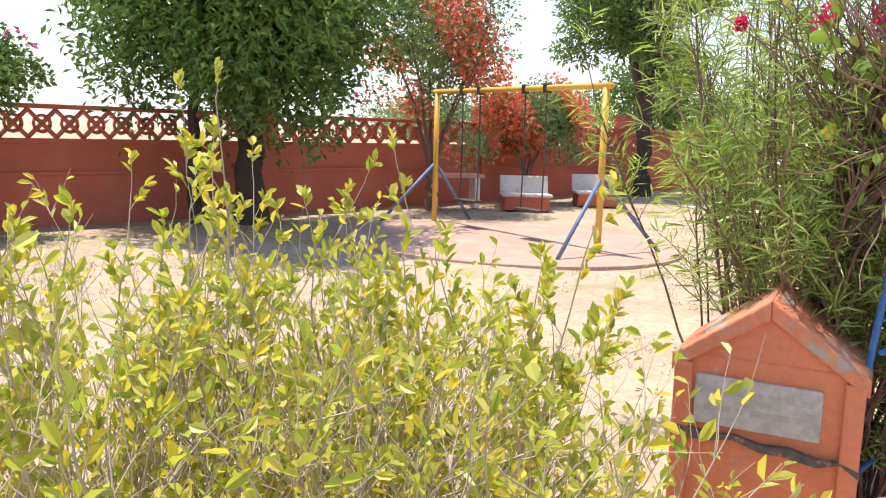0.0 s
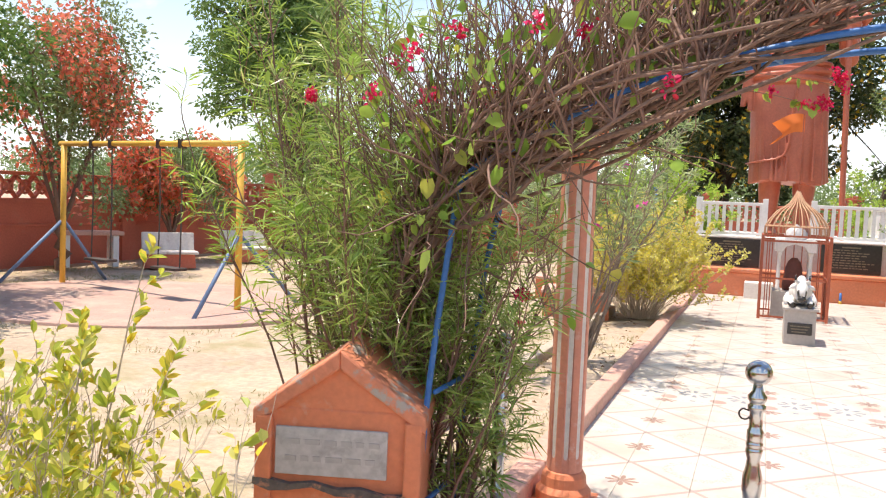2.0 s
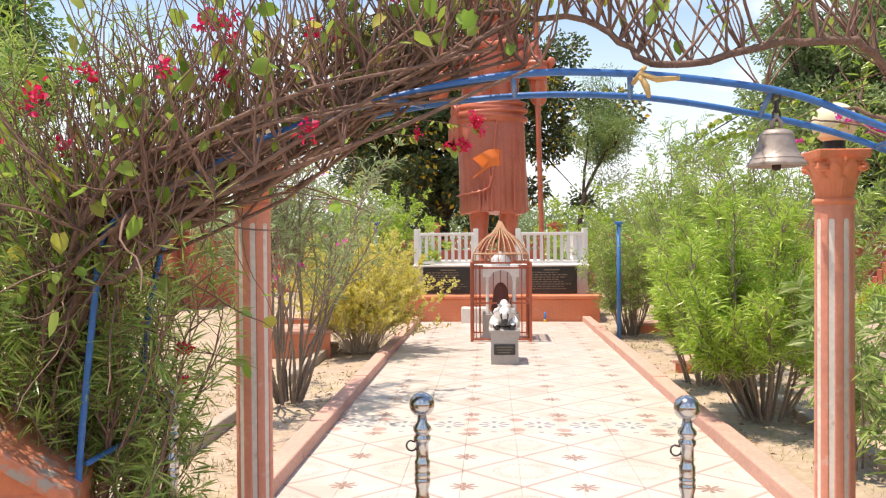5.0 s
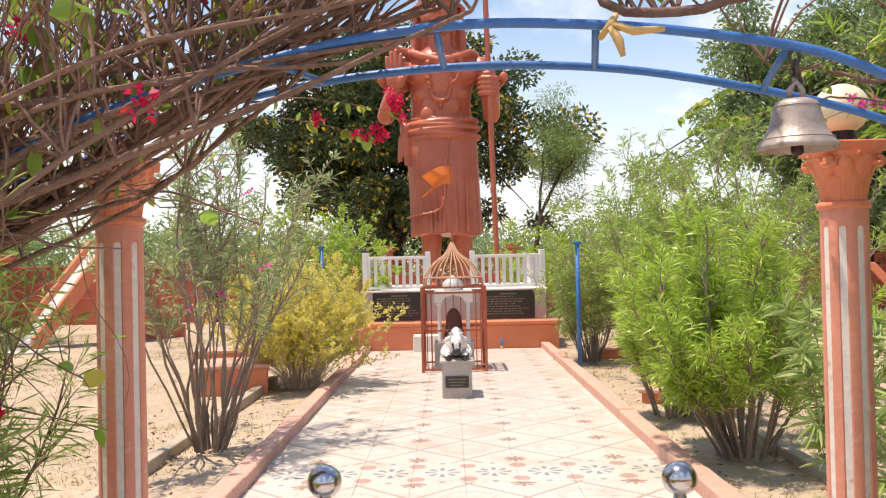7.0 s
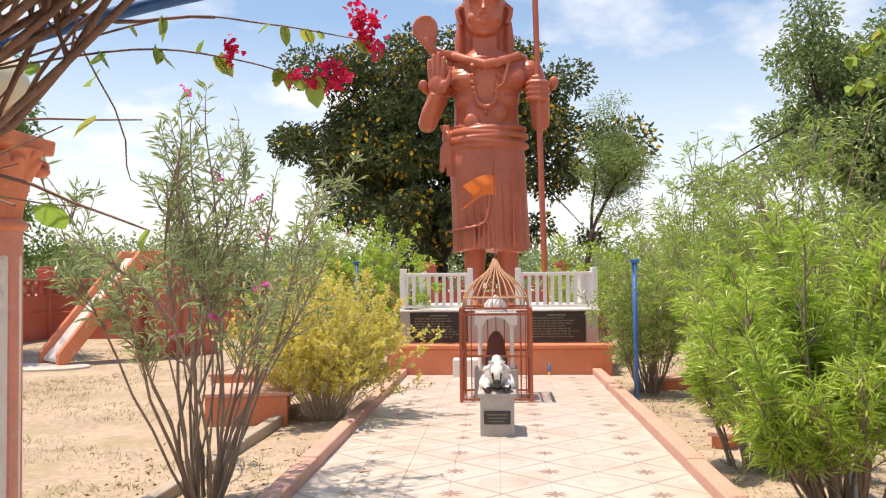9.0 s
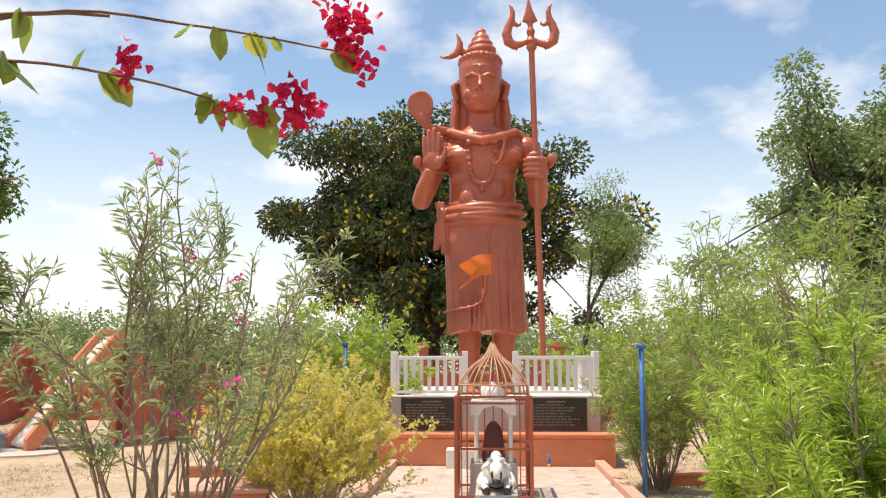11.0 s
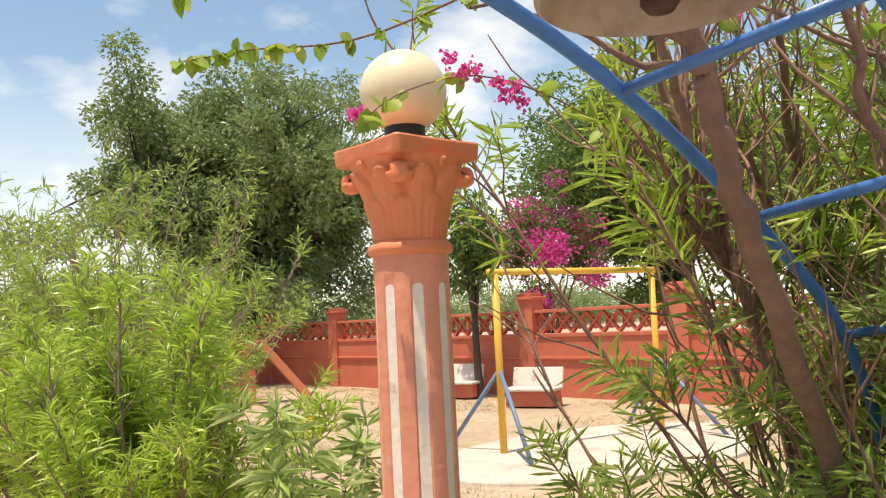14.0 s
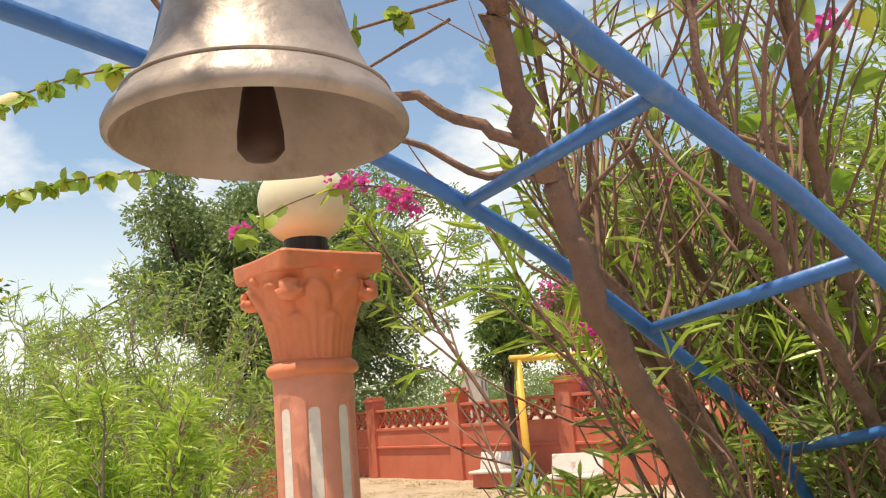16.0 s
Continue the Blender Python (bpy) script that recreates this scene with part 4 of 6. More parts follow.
def big_statue():
    bm = bmesh.new()
    # feet, calves, knees
    for s in (-0.31, 0.34):
        loft(bm, [(s, -0.02, 1.16, 0.17, 0.21), (s, 0, 1.40, 0.155, 0.175), (s, 0.02, 1.75, 0.185, 0.215), (s, 0.02, 2.05, 0.215, 0.24), (s, 0, 2.45, 0.23, 0.25)])
        loft(bm, [(s, -0.22, 1.08, 0.21, 0.46), (s, -0.20, 1.17, 0.20, 0.42), (s, -0.10, 1.27, 0.16, 0.26)])
        for k in range(5):
            ball(bm, (s - 0.15 + 0.075 * k, -0.66 + 0.02 * abs(k - 2), 1.13), (0.045, 0.08, 0.05), 8)
    # draped skirt, flat in front, folds deepest toward the hem
    sides, rows = 96, []
    for z, cx, rx, ry, f in ((2.21, 0.02, 0.745, 0.53, 0.034), (2.45, 0.01, 0.735, 0.53, 0.030), (2.9, 0.0, 0.73, 0.535, 0.022), (3.4, -0.02, 0.735, 0.54, 0.012), (3.9, -0.04, 0.74, 0.53, 0.006), (4.25, -0.05, 0.73, 0.50, 0.0)):
        ring = []
        for i in range(sides):
            a = 2 * math.pi * i / sides
            c, sn = math.cos(a), math.sin(a)
            fold = f * 0.6 * (math.sin(9 * a + z * 0.8) + 0.6 * math.sin(17 * a + 1.3))
            ring.append(bm.verts.new((cx + (rx + fold) * math.copysign(abs(c) ** 0.82, c), (ry + fold) * math.copysign(abs(sn) ** 0.82, sn), z + (0.05 * math.sin(3 * a + 0.8) if z < 2.3 else 0))))
        rows.append(ring)
    for a, b in zip(rows, rows[1:]):
        for i in range(sides):
            j = (i + 1) % sides
            bm.faces.new((a[i], a[j], b[j], b[i]))
    bm.faces.new(rows[0][::-1])
    bm.faces.new(rows[-1])
    # outer wrap of the skirt: its lower edge climbs from the hip to the middle
    edge = [(-0.80, -0.08, 2.58), (-0.70, -0.36, 2.59), (-0.48, -0.55, 2.62), (-0.25, -0.58, 2.66), (-0.10, -0.585, 2.74), (-0.02, -0.585, 2.90), (0.01, -0.585, 3.2), (0.04, -0.575, 3.7), (0.10, -0.555, 4.2)]
    tube(smooth_line(edge, 4), 0.022, 8, bm)
    for k, x in enumerate((-0.62, -0.47, -0.33, -0.20, -0.08)):
        tube([(x * 0.92, -0.51 - 0.02 * k, 4.15), (x, -0.53 - 0.012 * k, 3.3), (x + 0.02, -0.535 - 0.01 * k, 2.64 + 0.02 * k)], [0.004, 0.012, 0.020], 7, bm)
    for x in (-0.30, -0.21, -0.12, -0.03):
        tube([(x, -0.545, 2.72), (x + 0.005, -0.555, 2.45), (x + 0.01, -0.56, 2.22)], [0.015, 0.035, 0.042], 8, bm)
    for x in (0.22, 0.45, 0.60):
        tube([(x * 0.9, -0.50, 4.1), (x, -0.53 + 0.12 * (x > 0.5), 3.2), (x + 0.02, -0.53 + 0.14 * (x > 0.5), 2.25)], [0.008, 0.018, 0.034], 7, bm)
    # sash of crossing folds, knot at the hip with a hanging end
    for z, rx, tl, r in ((4.21, 0.765, 0.02, 0.045), (4.29, 0.775, -0.05, 0.06), (4.38, 0.77, 0.05, 0.06), (4.46, 0.76, -0.03, 0.055), (4.54, 0.745, 0.04, 0.05), (4.60, 0.725, 0.0, 0.03)):
        tube([(-0.05 + rx * math.cos(a), rx * 0.70 * math.sin(a), z + tl * math.cos(a)) for a in np.linspace(0, 2 * math.pi, 41)], r, 8, bm)
    loft(bm, [(-0.05, 0, 4.18, 0.75, 0.52), (-0.05, 0, 4.62, 0.72, 0.50)], 32)
    ball(bm, (-0.80, -0.22, 4.40), (0.12, 0.15, 0.16))
    for dx, dz in ((-0.10, 0.62), (-0.02, 0.48), (0.05, 0.70)):
        loft(bm, [(-0.82 + dx, -0.28, 4.35 - dz, 0.055, 0.03), (-0.82 + dx * 0.6, -0.29, 4.2, 0.07, 0.045), (-0.80, -0.27, 4.38, 0.05, 0.05)], 12)
    for dx in (-0.12, -0.04, 0.04):
        tube([(-0.80 + dx * 0.4, -0.26, 4.48), (-0.82 + dx, -0.27, 4.66)], [0.06, 0.025], 8, bm)
    # trunk: navel waist, rib cage, broad chest, sloping neck
    loft(bm, [(-0.05, 0, 4.5, 0.67, 0.46), (-0.05, 0, 4.75, 0.635, 0.44), (-0.05, -0.01, 5.02, 0.625, 0.445), (-0.04, -0.02, 5.28, 0.66, 0.46), (-0.02, -0.02, 5.52, 0.76, 0.47), (0, 0, 5.74, 0.82, 0.43), (0, 0.02, 5.92, 0.72, 0.36), (-0.03, 0.03, 6.06, 0.46, 0.30), (-0.06, 0.03, 6.18, 0.28, 0.26), (-0.07, 0.01, 6.65, 0.25, 0.26)], 32)
    for s in (-1, 1):
        ball(bm, (s * 0.36 - 0.02, -0.27, 5.50), (0.38, 0.24, 0.21), 18)
        ball(bm, (s * 0.42 - 0.02, -0.25, 5.58), (0.34, 0.20, 0.19), 18)
        ball(bm, (s * 0.80, 0.0, 5.70), (0.23, 0.27, 0.25), 18)
        ball(bm, (s * 0.22 - 0.05, -0.34, 4.86), (0.21, 0.13, 0.24), 14)
        ball(bm, (s * 0.40 - 0.05, -0.26, 5.12), (0.20, 0.16, 0.14), 14)
    ball(bm, (-0.32, -0.44, 4.67), (0.16, 0.07, 0.17), 14)
    # head: jaw, cheeks, brow, lids, nose, lips, chin
    hx = -0.07
    loft(bm, [(hx, -0.16, 6.37, 0.12, 0.14), (hx, -0.14, 6.42, 0.21, 0.23), (hx, -0.10, 6.55, 0.31, 0.33), (hx, -0.07, 6.72, 0.37, 0.385), (hx, -0.04, 6.90, 0.395, 0.395), (hx, -0.03, 7.05, 0.41, 0.425), (hx, -0.01, 7.25, 0.425, 0.44), (hx, 0.01, 7.42, 0.41, 0.42), (hx, 0.02, 7.58, 0.33, 0.34)], 32)
    ball(bm, (hx, -0.335, 6.44), (0.12, 0.085, 0.075), 12)
    tube([(hx, -0.43, 7.06), (hx, -0.475, 6.92), (hx, -0.525, 6.81)], [0.032, 0.042, 0.058], 10, bm)
    for s in (-1, 1):
        ball(bm, (hx + s * 0.20, -0.31, 6.72), (0.13, 0.11, 0.12), 14)
        ball(bm, (hx + s * 0.065, -0.475, 6.785), (0.045, 0.05, 0.038), 10)
        tube([(hx + s * 0.05, -0.445, 7.03), (hx + s * 0.17, -0.445, 7.075), (hx + s * 0.30, -0.365, 7.04)], [0.028, 0.036, 0.022], 8, bm)
        ball(bm, (hx + s * 0.19, -0.355, 6.945), (0.095, 0.065, 0.042), 14)
        tube([(hx + s * 0.09, -0.41, 6.94), (hx + s * 0.19, -0.43, 6.965), (hx + s * 0.29, -0.365, 6.93)], 0.016, 6, bm)
        tube([(hx + s * 0.10, -0.405, 6.925), (hx + s * 0.19, -0.415, 6.90), (hx + s * 0.28, -0.36, 6.915)], 0.013, 6, bm)
        # ears with long lobes, hair falling to the shoulders
        tube([(hx + s * 0.44, 0.0, 7.06), (hx + s * 0.52, 0.02, 6.98), (hx + s * 0.50, 0.0, 6.82), (hx + s * 0.44, -0.03, 6.68)], [0.05, 0.07, 0.06, 0.05], 10, bm)
        for k in range(3):
            tube([(hx + s * (0.40 - 0.05 * k), 0.12 + 0.06 * k, 7.15), (hx + s * (0.47 - 0.05 * k), 0.12 + 0.06 * k, 6.70), (hx + s * (0.50 - 0.06 * k), 0.08 + 0.05 * k, 6.35), (hx + s * (0.52 - 0.05 * k), 0.02 + 0.05 * k, 6.04)], [0.06, 0.085, 0.10, 0.06], 8, bm)
    tube([(hx - 0.15, -0.42, 6.635), (hx - 0.05, -0.465, 6.648), (hx, -0.468, 6.64), (hx + 0.05, -0.465, 6.648), (hx + 0.15, -0.42, 6.635)], [0.012, 0.028, 0.025, 0.028, 0.012], 8, bm)
    tube([(hx - 0.13, -0.415, 6.605), (hx, -0.455, 6.58), (hx + 0.13, -0.415, 6.605)], [0.012, 0.036, 0.012], 8, bm)
    for z in (7.16, 7.21, 7.26):
        tube([(hx - 0.13, -0.425, z), (hx, -0.455, z - 0.008), (hx + 0.13, -0.425, z)], 0.011, 6, bm)
    tube([(hx, -0.455, 7.12), (hx, -0.465, 7.24)], [0.014, 0.018], 8, bm)
    loft(bm, [(hx, 0.20, 6.05, 0.50, 0.22), (hx, 0.24, 6.4, 0.46, 0.24), (hx, 0.20, 6.9, 0.42, 0.28), (hx, 0.12, 7.35, 0.40, 0.34)], 20)
    # curled hairline and piled hair in rising coils
    for k in range(26):
        a = 2 * math.pi * k / 26
        ball(bm, (hx + 0.385 * math.cos(a), 0.02 + 0.40 * math.sin(a), 7.45 - 0.04 * math.sin(a)), (0.06, 0.06, 0.07), 8)
    loft(bm, [(hx + 0.01, 0.02, 7.42, 0.38, 0.39), (hx + 0.02, 0.02, 7.62, 0.30, 0.31), (hx + 0.03, 0.0, 7.95, 0.15, 0.16), (hx + 0.03, 0, 8.12, 0.05, 0.05)], 20)
    spiral = [(hx + 0.02 + (0.29 - 0.24 * t) * math.cos(8.2 * math.pi * t), 0.01 + (0.29 - 0.24 * t) * math.sin(8.2 * math.pi * t), 7.56 + 0.56 * t) for t in np.linspace(0, 1, 70)]
    tube(spiral, list(np.linspace(0.085, 0.035, 70)), 8, bm)
    tube([(hx + 0.03, 0, 8.08), (hx + 0.03, 0, 8.20)], [0.04, 0.008], 8, bm)
    # crescent at the side of the hair
    cres = [(-0.88, 7.56), (-0.78, 7.53), (-0.66, 7.54), (-0.54, 7.60), (-0.47, 7.70), (-0.46, 7.82), (-0.49, 7.93), (-0.54, 8.03)]
    tube([(x, -0.12, z) for x, z in cres], [0.008, 0.03, 0.055, 0.075, 0.08, 0.06, 0.035, 0.008], 8, bm)
    tube([(-0.50, -0.10, 7.66), (-0.30, -0.05, 7.62)], [0.06, 0.08], 8, bm)
    # raised arm with open palm
    tube([(-0.84, 0, 5.72), (-0.98, -0.03, 5.30), (-1.10, -0.08, 4.98), (-1.20, -0.14, 4.70)], [0.235, 0.215, 0.195, 0.18], 16, bm)
    ball(bm, (-1.20, -0.15, 4.70), (0.185, 0.19, 0.17), 14)
    tube([(-1.20, -0.17, 4.70), (-1.12, -0.36, 4.90), (-1.03, -0.50, 5.10), (-1.0, -0.54, 5.22)], [0.18, 0.175, 0.13, 0.115], 16, bm)
    ball(bm, (-0.97, -0.56, 5.38), (0.185, 0.085, 0.20), 16)
    ball(bm, (-0.86, -0.60, 5.33), (0.085, 0.07, 0.13), 12)
    for k, (x, lean, top) in enumerate(((-1.10, -0.03, 5.88), (-1.02, -0.015, 5.98), (-0.94, 0.0, 6.02), (-0.86, 0.02, 5.93))):
        tube([(x, -0.56, 5.46), (x + lean * 0.5, -0.575, 5.68), (x + lean, -0.57, top - 0.04), (x + lean, -0.565, top)], [0.052, 0.05, 0.042, 0.015], 8, bm)
    tube([(-0.82, -0.58, 5.34), (-0.74, -0.60, 5.48), (-0.715, -0.61, 5.64)], [0.065, 0.055, 0.03], 8, bm)
    # other arm grips the staff
    tube([(0.84, 0, 5.72), (0.97, -0.03, 5.28), (1.0, -0.08, 4.98), (1.0, -0.14, 4.70)], [0.235, 0.215, 0.195, 0.18], 16, bm)
    ball(bm, (1.0, -0.16, 4.68), (0.18, 0.19, 0.17), 14)
    tube([(1.0, -0.18, 4.70), (0.98, -0.36, 4.92), (0.95, -0.48, 5.08)], [0.175, 0.165, 0.12], 14, bm)
    for z in (5.06, 5.16, 5.26, 5.36):
        tube([(0.74, -0.50, z + 0.01), (0.80, -0.63, z), (0.97, -0.66, z - 0.005), (1.10, -0.60, z), (1.13, -0.47, z + 0.01)], [0.045, 0.054, 0.056, 0.055, 0.045], 8, bm)
    ball(bm, (0.95, -0.49, 5.21), (0.17, 0.12, 0.20), 14)
    tube([(0.82, -0.52, 5.40), (0.86, -0.62, 5.46), (0.97, -0.65, 5.45)], [0.055, 0.05, 0.035], 8, bm)
    # small snakes coiled on the upper arms
    for s in (-1, 1):
        ring_loop(bm, (s * 0.96, -0.03, 5.36), 0.23, 0.23, 0.05, 0.04, 25, 6)
        ring_loop(bm, (s * 0.97, -0.03, 5.28), 0.22, 0.22, -0.04, 0.035, 25, 6)
        tube([(s * 1.17, -0.12, 5.30), (s * 1.26, -0.18, 5.36), (s * 1.27, -0.2, 5.44)], [0.04, 0.05, 0.05], 8, bm)
        ball(bm, (s * 1.27, -0.21, 5.46), (0.10, 0.05, 0.11), 12)
    # staff and three prongs
    tube([(1.04, -0.56, 1.10), (0.97, -0.57, 4.0), (0.90, -0.57, 7.50)], 0.058, 10, bm)
    loft(bm, [(0.90, -0.57, 7.46, 0.06, 0.06), (0.90, -0.57, 7.52, 0.105, 0.105), (0.90, -0.57, 7.58, 0.08, 0.08), (0.89, -0.57, 7.64, 0.11, 0.11), (0.89, -0.57, 7.74, 0.06, 0.06), (0.89, -0.57, 7.84, 0.085, 0.08), (0.885, -0.57, 7.92, 0.05, 0.05), (0.88, -0.57, 8.0, 0.055, 0.05), (0.88, -0.57, 8.04, 0.155, 0.05), (0.865, -0.57, 8.25, 0.075, 0.04), (0.85, -0.57, 8.52, 0.008, 0.008)], 14)
    for s in (-1, 1):
        prong = [(0.06, 7.66), (0.18, 7.60), (0.31, 7.57), (0.42, 7.65), (0.455, 7.80), (0.41, 7.96), (0.35, 8.10), (0.335, 8.22), (0.36, 8.32), (0.41, 8.40)]
        tube([(0.89 + s * x, -0.57, z) for x, z in prong], [0.055, 0.065, 0.085, 0.10, 0.095, 0.08, 0.065, 0.05, 0.035, 0.008], 10, bm)
        tube([(0.89 + s * x, -0.57, z) for x, z in ((0.33, 8.02), (0.25, 7.96), (0.20, 7.98), (0.19, 8.04))], [0.05, 0.04, 0.03, 0.012], 8, bm)
        tube([(0.89 + s * 0.28, -0.57, 7.60), (0.89 + s * 0.27, -0.57, 7.46)], [0.05, 0.01], 8, bm)
    # snake round the neck: two coils over the shoulders, hood raised
    ring_loop(bm, (-0.05, 0.02, 5.98), 0.52, 0.36, -0.06, 0.07, 41, 10)
    tube([(-0.70, 0.1, 6.02), (-0.62, -0.22, 6.0), (-0.40, -0.40, 5.88), (-0.05, -0.50, 5.76), (0.30, -0.44, 5.84), (0.58, -0.24, 5.98), (0.72, 0.08, 6.0)], [0.08, 0.09, 0.095, 0.10, 0.095, 0.09, 0.08], 10, bm)
    tube(smooth_line([(0.40, -0.42, 5.88), (0.36, -0.50, 5.66), (0.30, -0.53, 5.40), (0.20, -0.53, 5.32), (0.14, -0.53, 5.42)], 4), 0.035, 8, bm)
    tube(smooth_line([(-0.60, -0.05, 6.04), (-0.82, -0.14, 6.06), (-1.04, -0.22, 6.10), (-1.15, -0.25, 6.24), (-1.19, -0.25, 6.36)], 4), 0.095, 10, bm)
    loft(bm, [(-1.15, -0.24, 6.20, 0.10, 0.08), (-1.19, -0.25, 6.36, 0.20, 0.07), (-1.22, -0.26, 6.54, 0.24, 0.06), (-1.22, -0.27, 6.68, 0.20, 0.06), (-1.21, -0.29, 6.79, 0.11, 0.08)], 20)
    tube([(-1.22 + 0.225 * math.cos(a), -0.29, 6.55 + 0.24 * math.sin(a)) for a in np.linspace(-0.9, 4.04, 25)], 0.03, 6, bm)
    # bead necklace
    for t in np.linspace(0.02, math.pi - 0.02, 21):
        x = -0.05 - 0.25 * math.copysign(abs(math.cos(t)) ** 0.75, math.cos(t))
        z = 5.78 + (4.95 - 5.78) * math.sin(t) ** 0.75
        ball(bm, (x, -0.495 - 0.02 * math.sin(t) + 0.06 * max(0.0, 5.3 - z), z), (0.056, 0.055, 0.047), 10)
    ball(bm, (-0.05, -0.48, 4.85), (0.04, 0.04, 0.06), 8)
    ob = obj("statue", bm, COPPER, smooth=True)
    rm = ob.modifiers.new("blend", "REMESH")
    rm.mode, rm.voxel_size, rm.use_smooth_shade = "VOXEL", 0.0165, True
    sm = ob.modifiers.new("soften", "SMOOTH")
    sm.factor, sm.iterations = 0.5, 1
    ob.matrix_basis = pose(-0.14, 14.0, 0)
    return tagged(ob, "towering glossy terracotta statue holding a trident, palm raised", "statue")


big_statue()


# ---- shrine cage, bull statue, flag ----
def cage():
    c = thing("shrine_cage", "rust red iron cage with a cane dome over a small shrine", "cage", (-0.035, 8.92, 0))
    for x in (-0.47, 0.47):
        for y in (0, 0.95):
            part("corner_post", box(x - 0.022, x + 0.022, y - 0.022, y + 0.022, 0, 1.27), RUST, c, bevel=0.004)
    for z in (0.04, 0.62, 1.18, 1.26):
        for y in (0, 0.95):
            part("rail", box(-0.47, 0.47, y - 0.014, y + 0.014, z - 0.014, z + 0.014), RUST, c)
        for x in (-0.47, 0.47):
            part("rail", box(x - 0.013, x + 0.013, 0, 0.95, z - 0.013, z + 0.013), RUST, c)
    for k in range(7):
        for y in (0.95,):
            part("bar", tube([(-0.36 + k * 0.12, y, 0.04), (-0.36 + k * 0.12, y, 1.2)], 0.008, 6), RUST, c)
        for x in (-0.47, 0.47):
            part("bar", tube([(x, 0.12 * (k + 0.5), 0.04), (x, 0.12 * (k + 0.5), 1.2)], 0.008, 6), RUST, c)
    for x in (-0.40, -0.33, 0.33, 0.40):
        part("bar", tube([(x, 0, 0.04), (x, 0, 1.2)], 0.008, 6), RUST, c)
    rng = np.random.default_rng(2)
    ring = part("dome_ring", tube([(0.45 * math.cos(a), 0.475 + 0.45 * math.sin(a), 1.40) for a in np.linspace(0, 6.2832, 33)], 0.011, 6), THATCH, c, smooth=True)
    for k in range(26):
        a = 2 * math.pi * k / 26 + rng.uniform(-0.05, 0.05)
        pts = [(0.46 * math.cos(a), 0.475 + 0.46 * math.sin(a), 1.27), (0.44 * math.cos(a), 0.475 + 0.44 * math.sin(a), 1.42), (0.30 * math.cos(a), 0.475 + 0.30 * math.sin(a), 1.62), (0.12 * math.cos(a), 0.475 + 0.12 * math.sin(a), 1.76), (0.02 * math.cos(a), 0.475, 1.93 + rng.uniform(-0.03, 0.03))]
        part("cane_strip", tube(smooth_line(pts, 3), 0.009, 5), THATCH, ring, smooth=True)
    return c


cage()


def shrine():
    s = thing("small_shrine", "white marble shrine with a fluted dome and red idol inside", "shrine", (-0.035, 9.40, 0))
    part("plinth", box(-0.30, 0.30, -0.28, 0.28, 0, 0.42), STONE, s, bevel=0.01)
    for x in (-0.22, 0.22):
        for y in (-0.22, 0.22):
            part("column", lathe([(0.035, 0.42), (0.035, 0.46), (0.026, 0.48), (0.026, 0.95), (0.036, 0.99), (0.036, 1.02)], 14, at=(x, y)), MARBLE, s, smooth=True)
    part("canopy", prism([(-0.29, 1.02), (-0.18, 1.02), (-0.13, 1.10), (0, 1.14), (0.13, 1.10), (0.18, 1.02), (0.29, 1.02), (0.29, 1.20), (-0.29, 1.20)], -0.29, 0.29), MARBLE, s, bevel=0.006)
    bm = bmesh.new()
    rings = []
    for r, z in ((0.15, 1.20), (0.17, 1.25), (0.16, 1.31), (0.12, 1.36), (0.05, 1.40), (0.012, 1.44)):
        rings.append([bm.verts.new(((r * (1 - 0.05 * abs(math.sin(6 * a)))) * math.cos(a), (r * (1 - 0.05 * abs(math.sin(6 * a)))) * math.sin(a), z)) for a in [2 * math.pi * i / 48 for i in range(48)]])
    for a, b in zip(rings, rings[1:]):
        for i in range(48):
            j = (i + 1) % 48
            bm.faces.new((a[i], a[j], b[j], b[i]))
    part("dome", bm, MARBLE, s, smooth=True)
    bm = bmesh.new()
    loft(bm, [(0, 0, 0.42, 0.15, 0.13), (0, 0, 0.52, 0.16, 0.13), (0, 0, 0.66, 0.13, 0.11), (0, 0, 0.78, 0.12, 0.10), (0, 0, 0.86, 0.09, 0.08), (0, 0, 0.92, 0.04, 0.04)])
    part("idol", bm, IDOL, s, "dark red carved idol", smooth=True)
    return s


shrine()

ped = thing("bull_pedestal", "grey pink stone pedestal with a dark nameplate", "pedestal", (-0.02, 6.507, 0))
part("block", box(-0.18, 0.18, 0, 0.62, -0.02, 0.42), STONE, ped, bevel=0.006)
part("top_slab", box(-0.205, 0.205, -0.025, 0.645, 0.42, 0.455), STONE, ped, bevel=0.006)
part("nameplate", box(-0.14, 0.14, -0.012, 0.002, 0.13, 0.27), BLACK, ped, "small black nameplate", bevel=0.003)
bm = bmesh.new()
for r in range(3):
    box(-0.11 + 0.01 * r, 0.11 - 0.02 * r, -0.0145, -0.0115, 0.225 - r * 0.035, 0.238 - r * 0.035, bm)
part("inscription", bm, LETTER, ped)


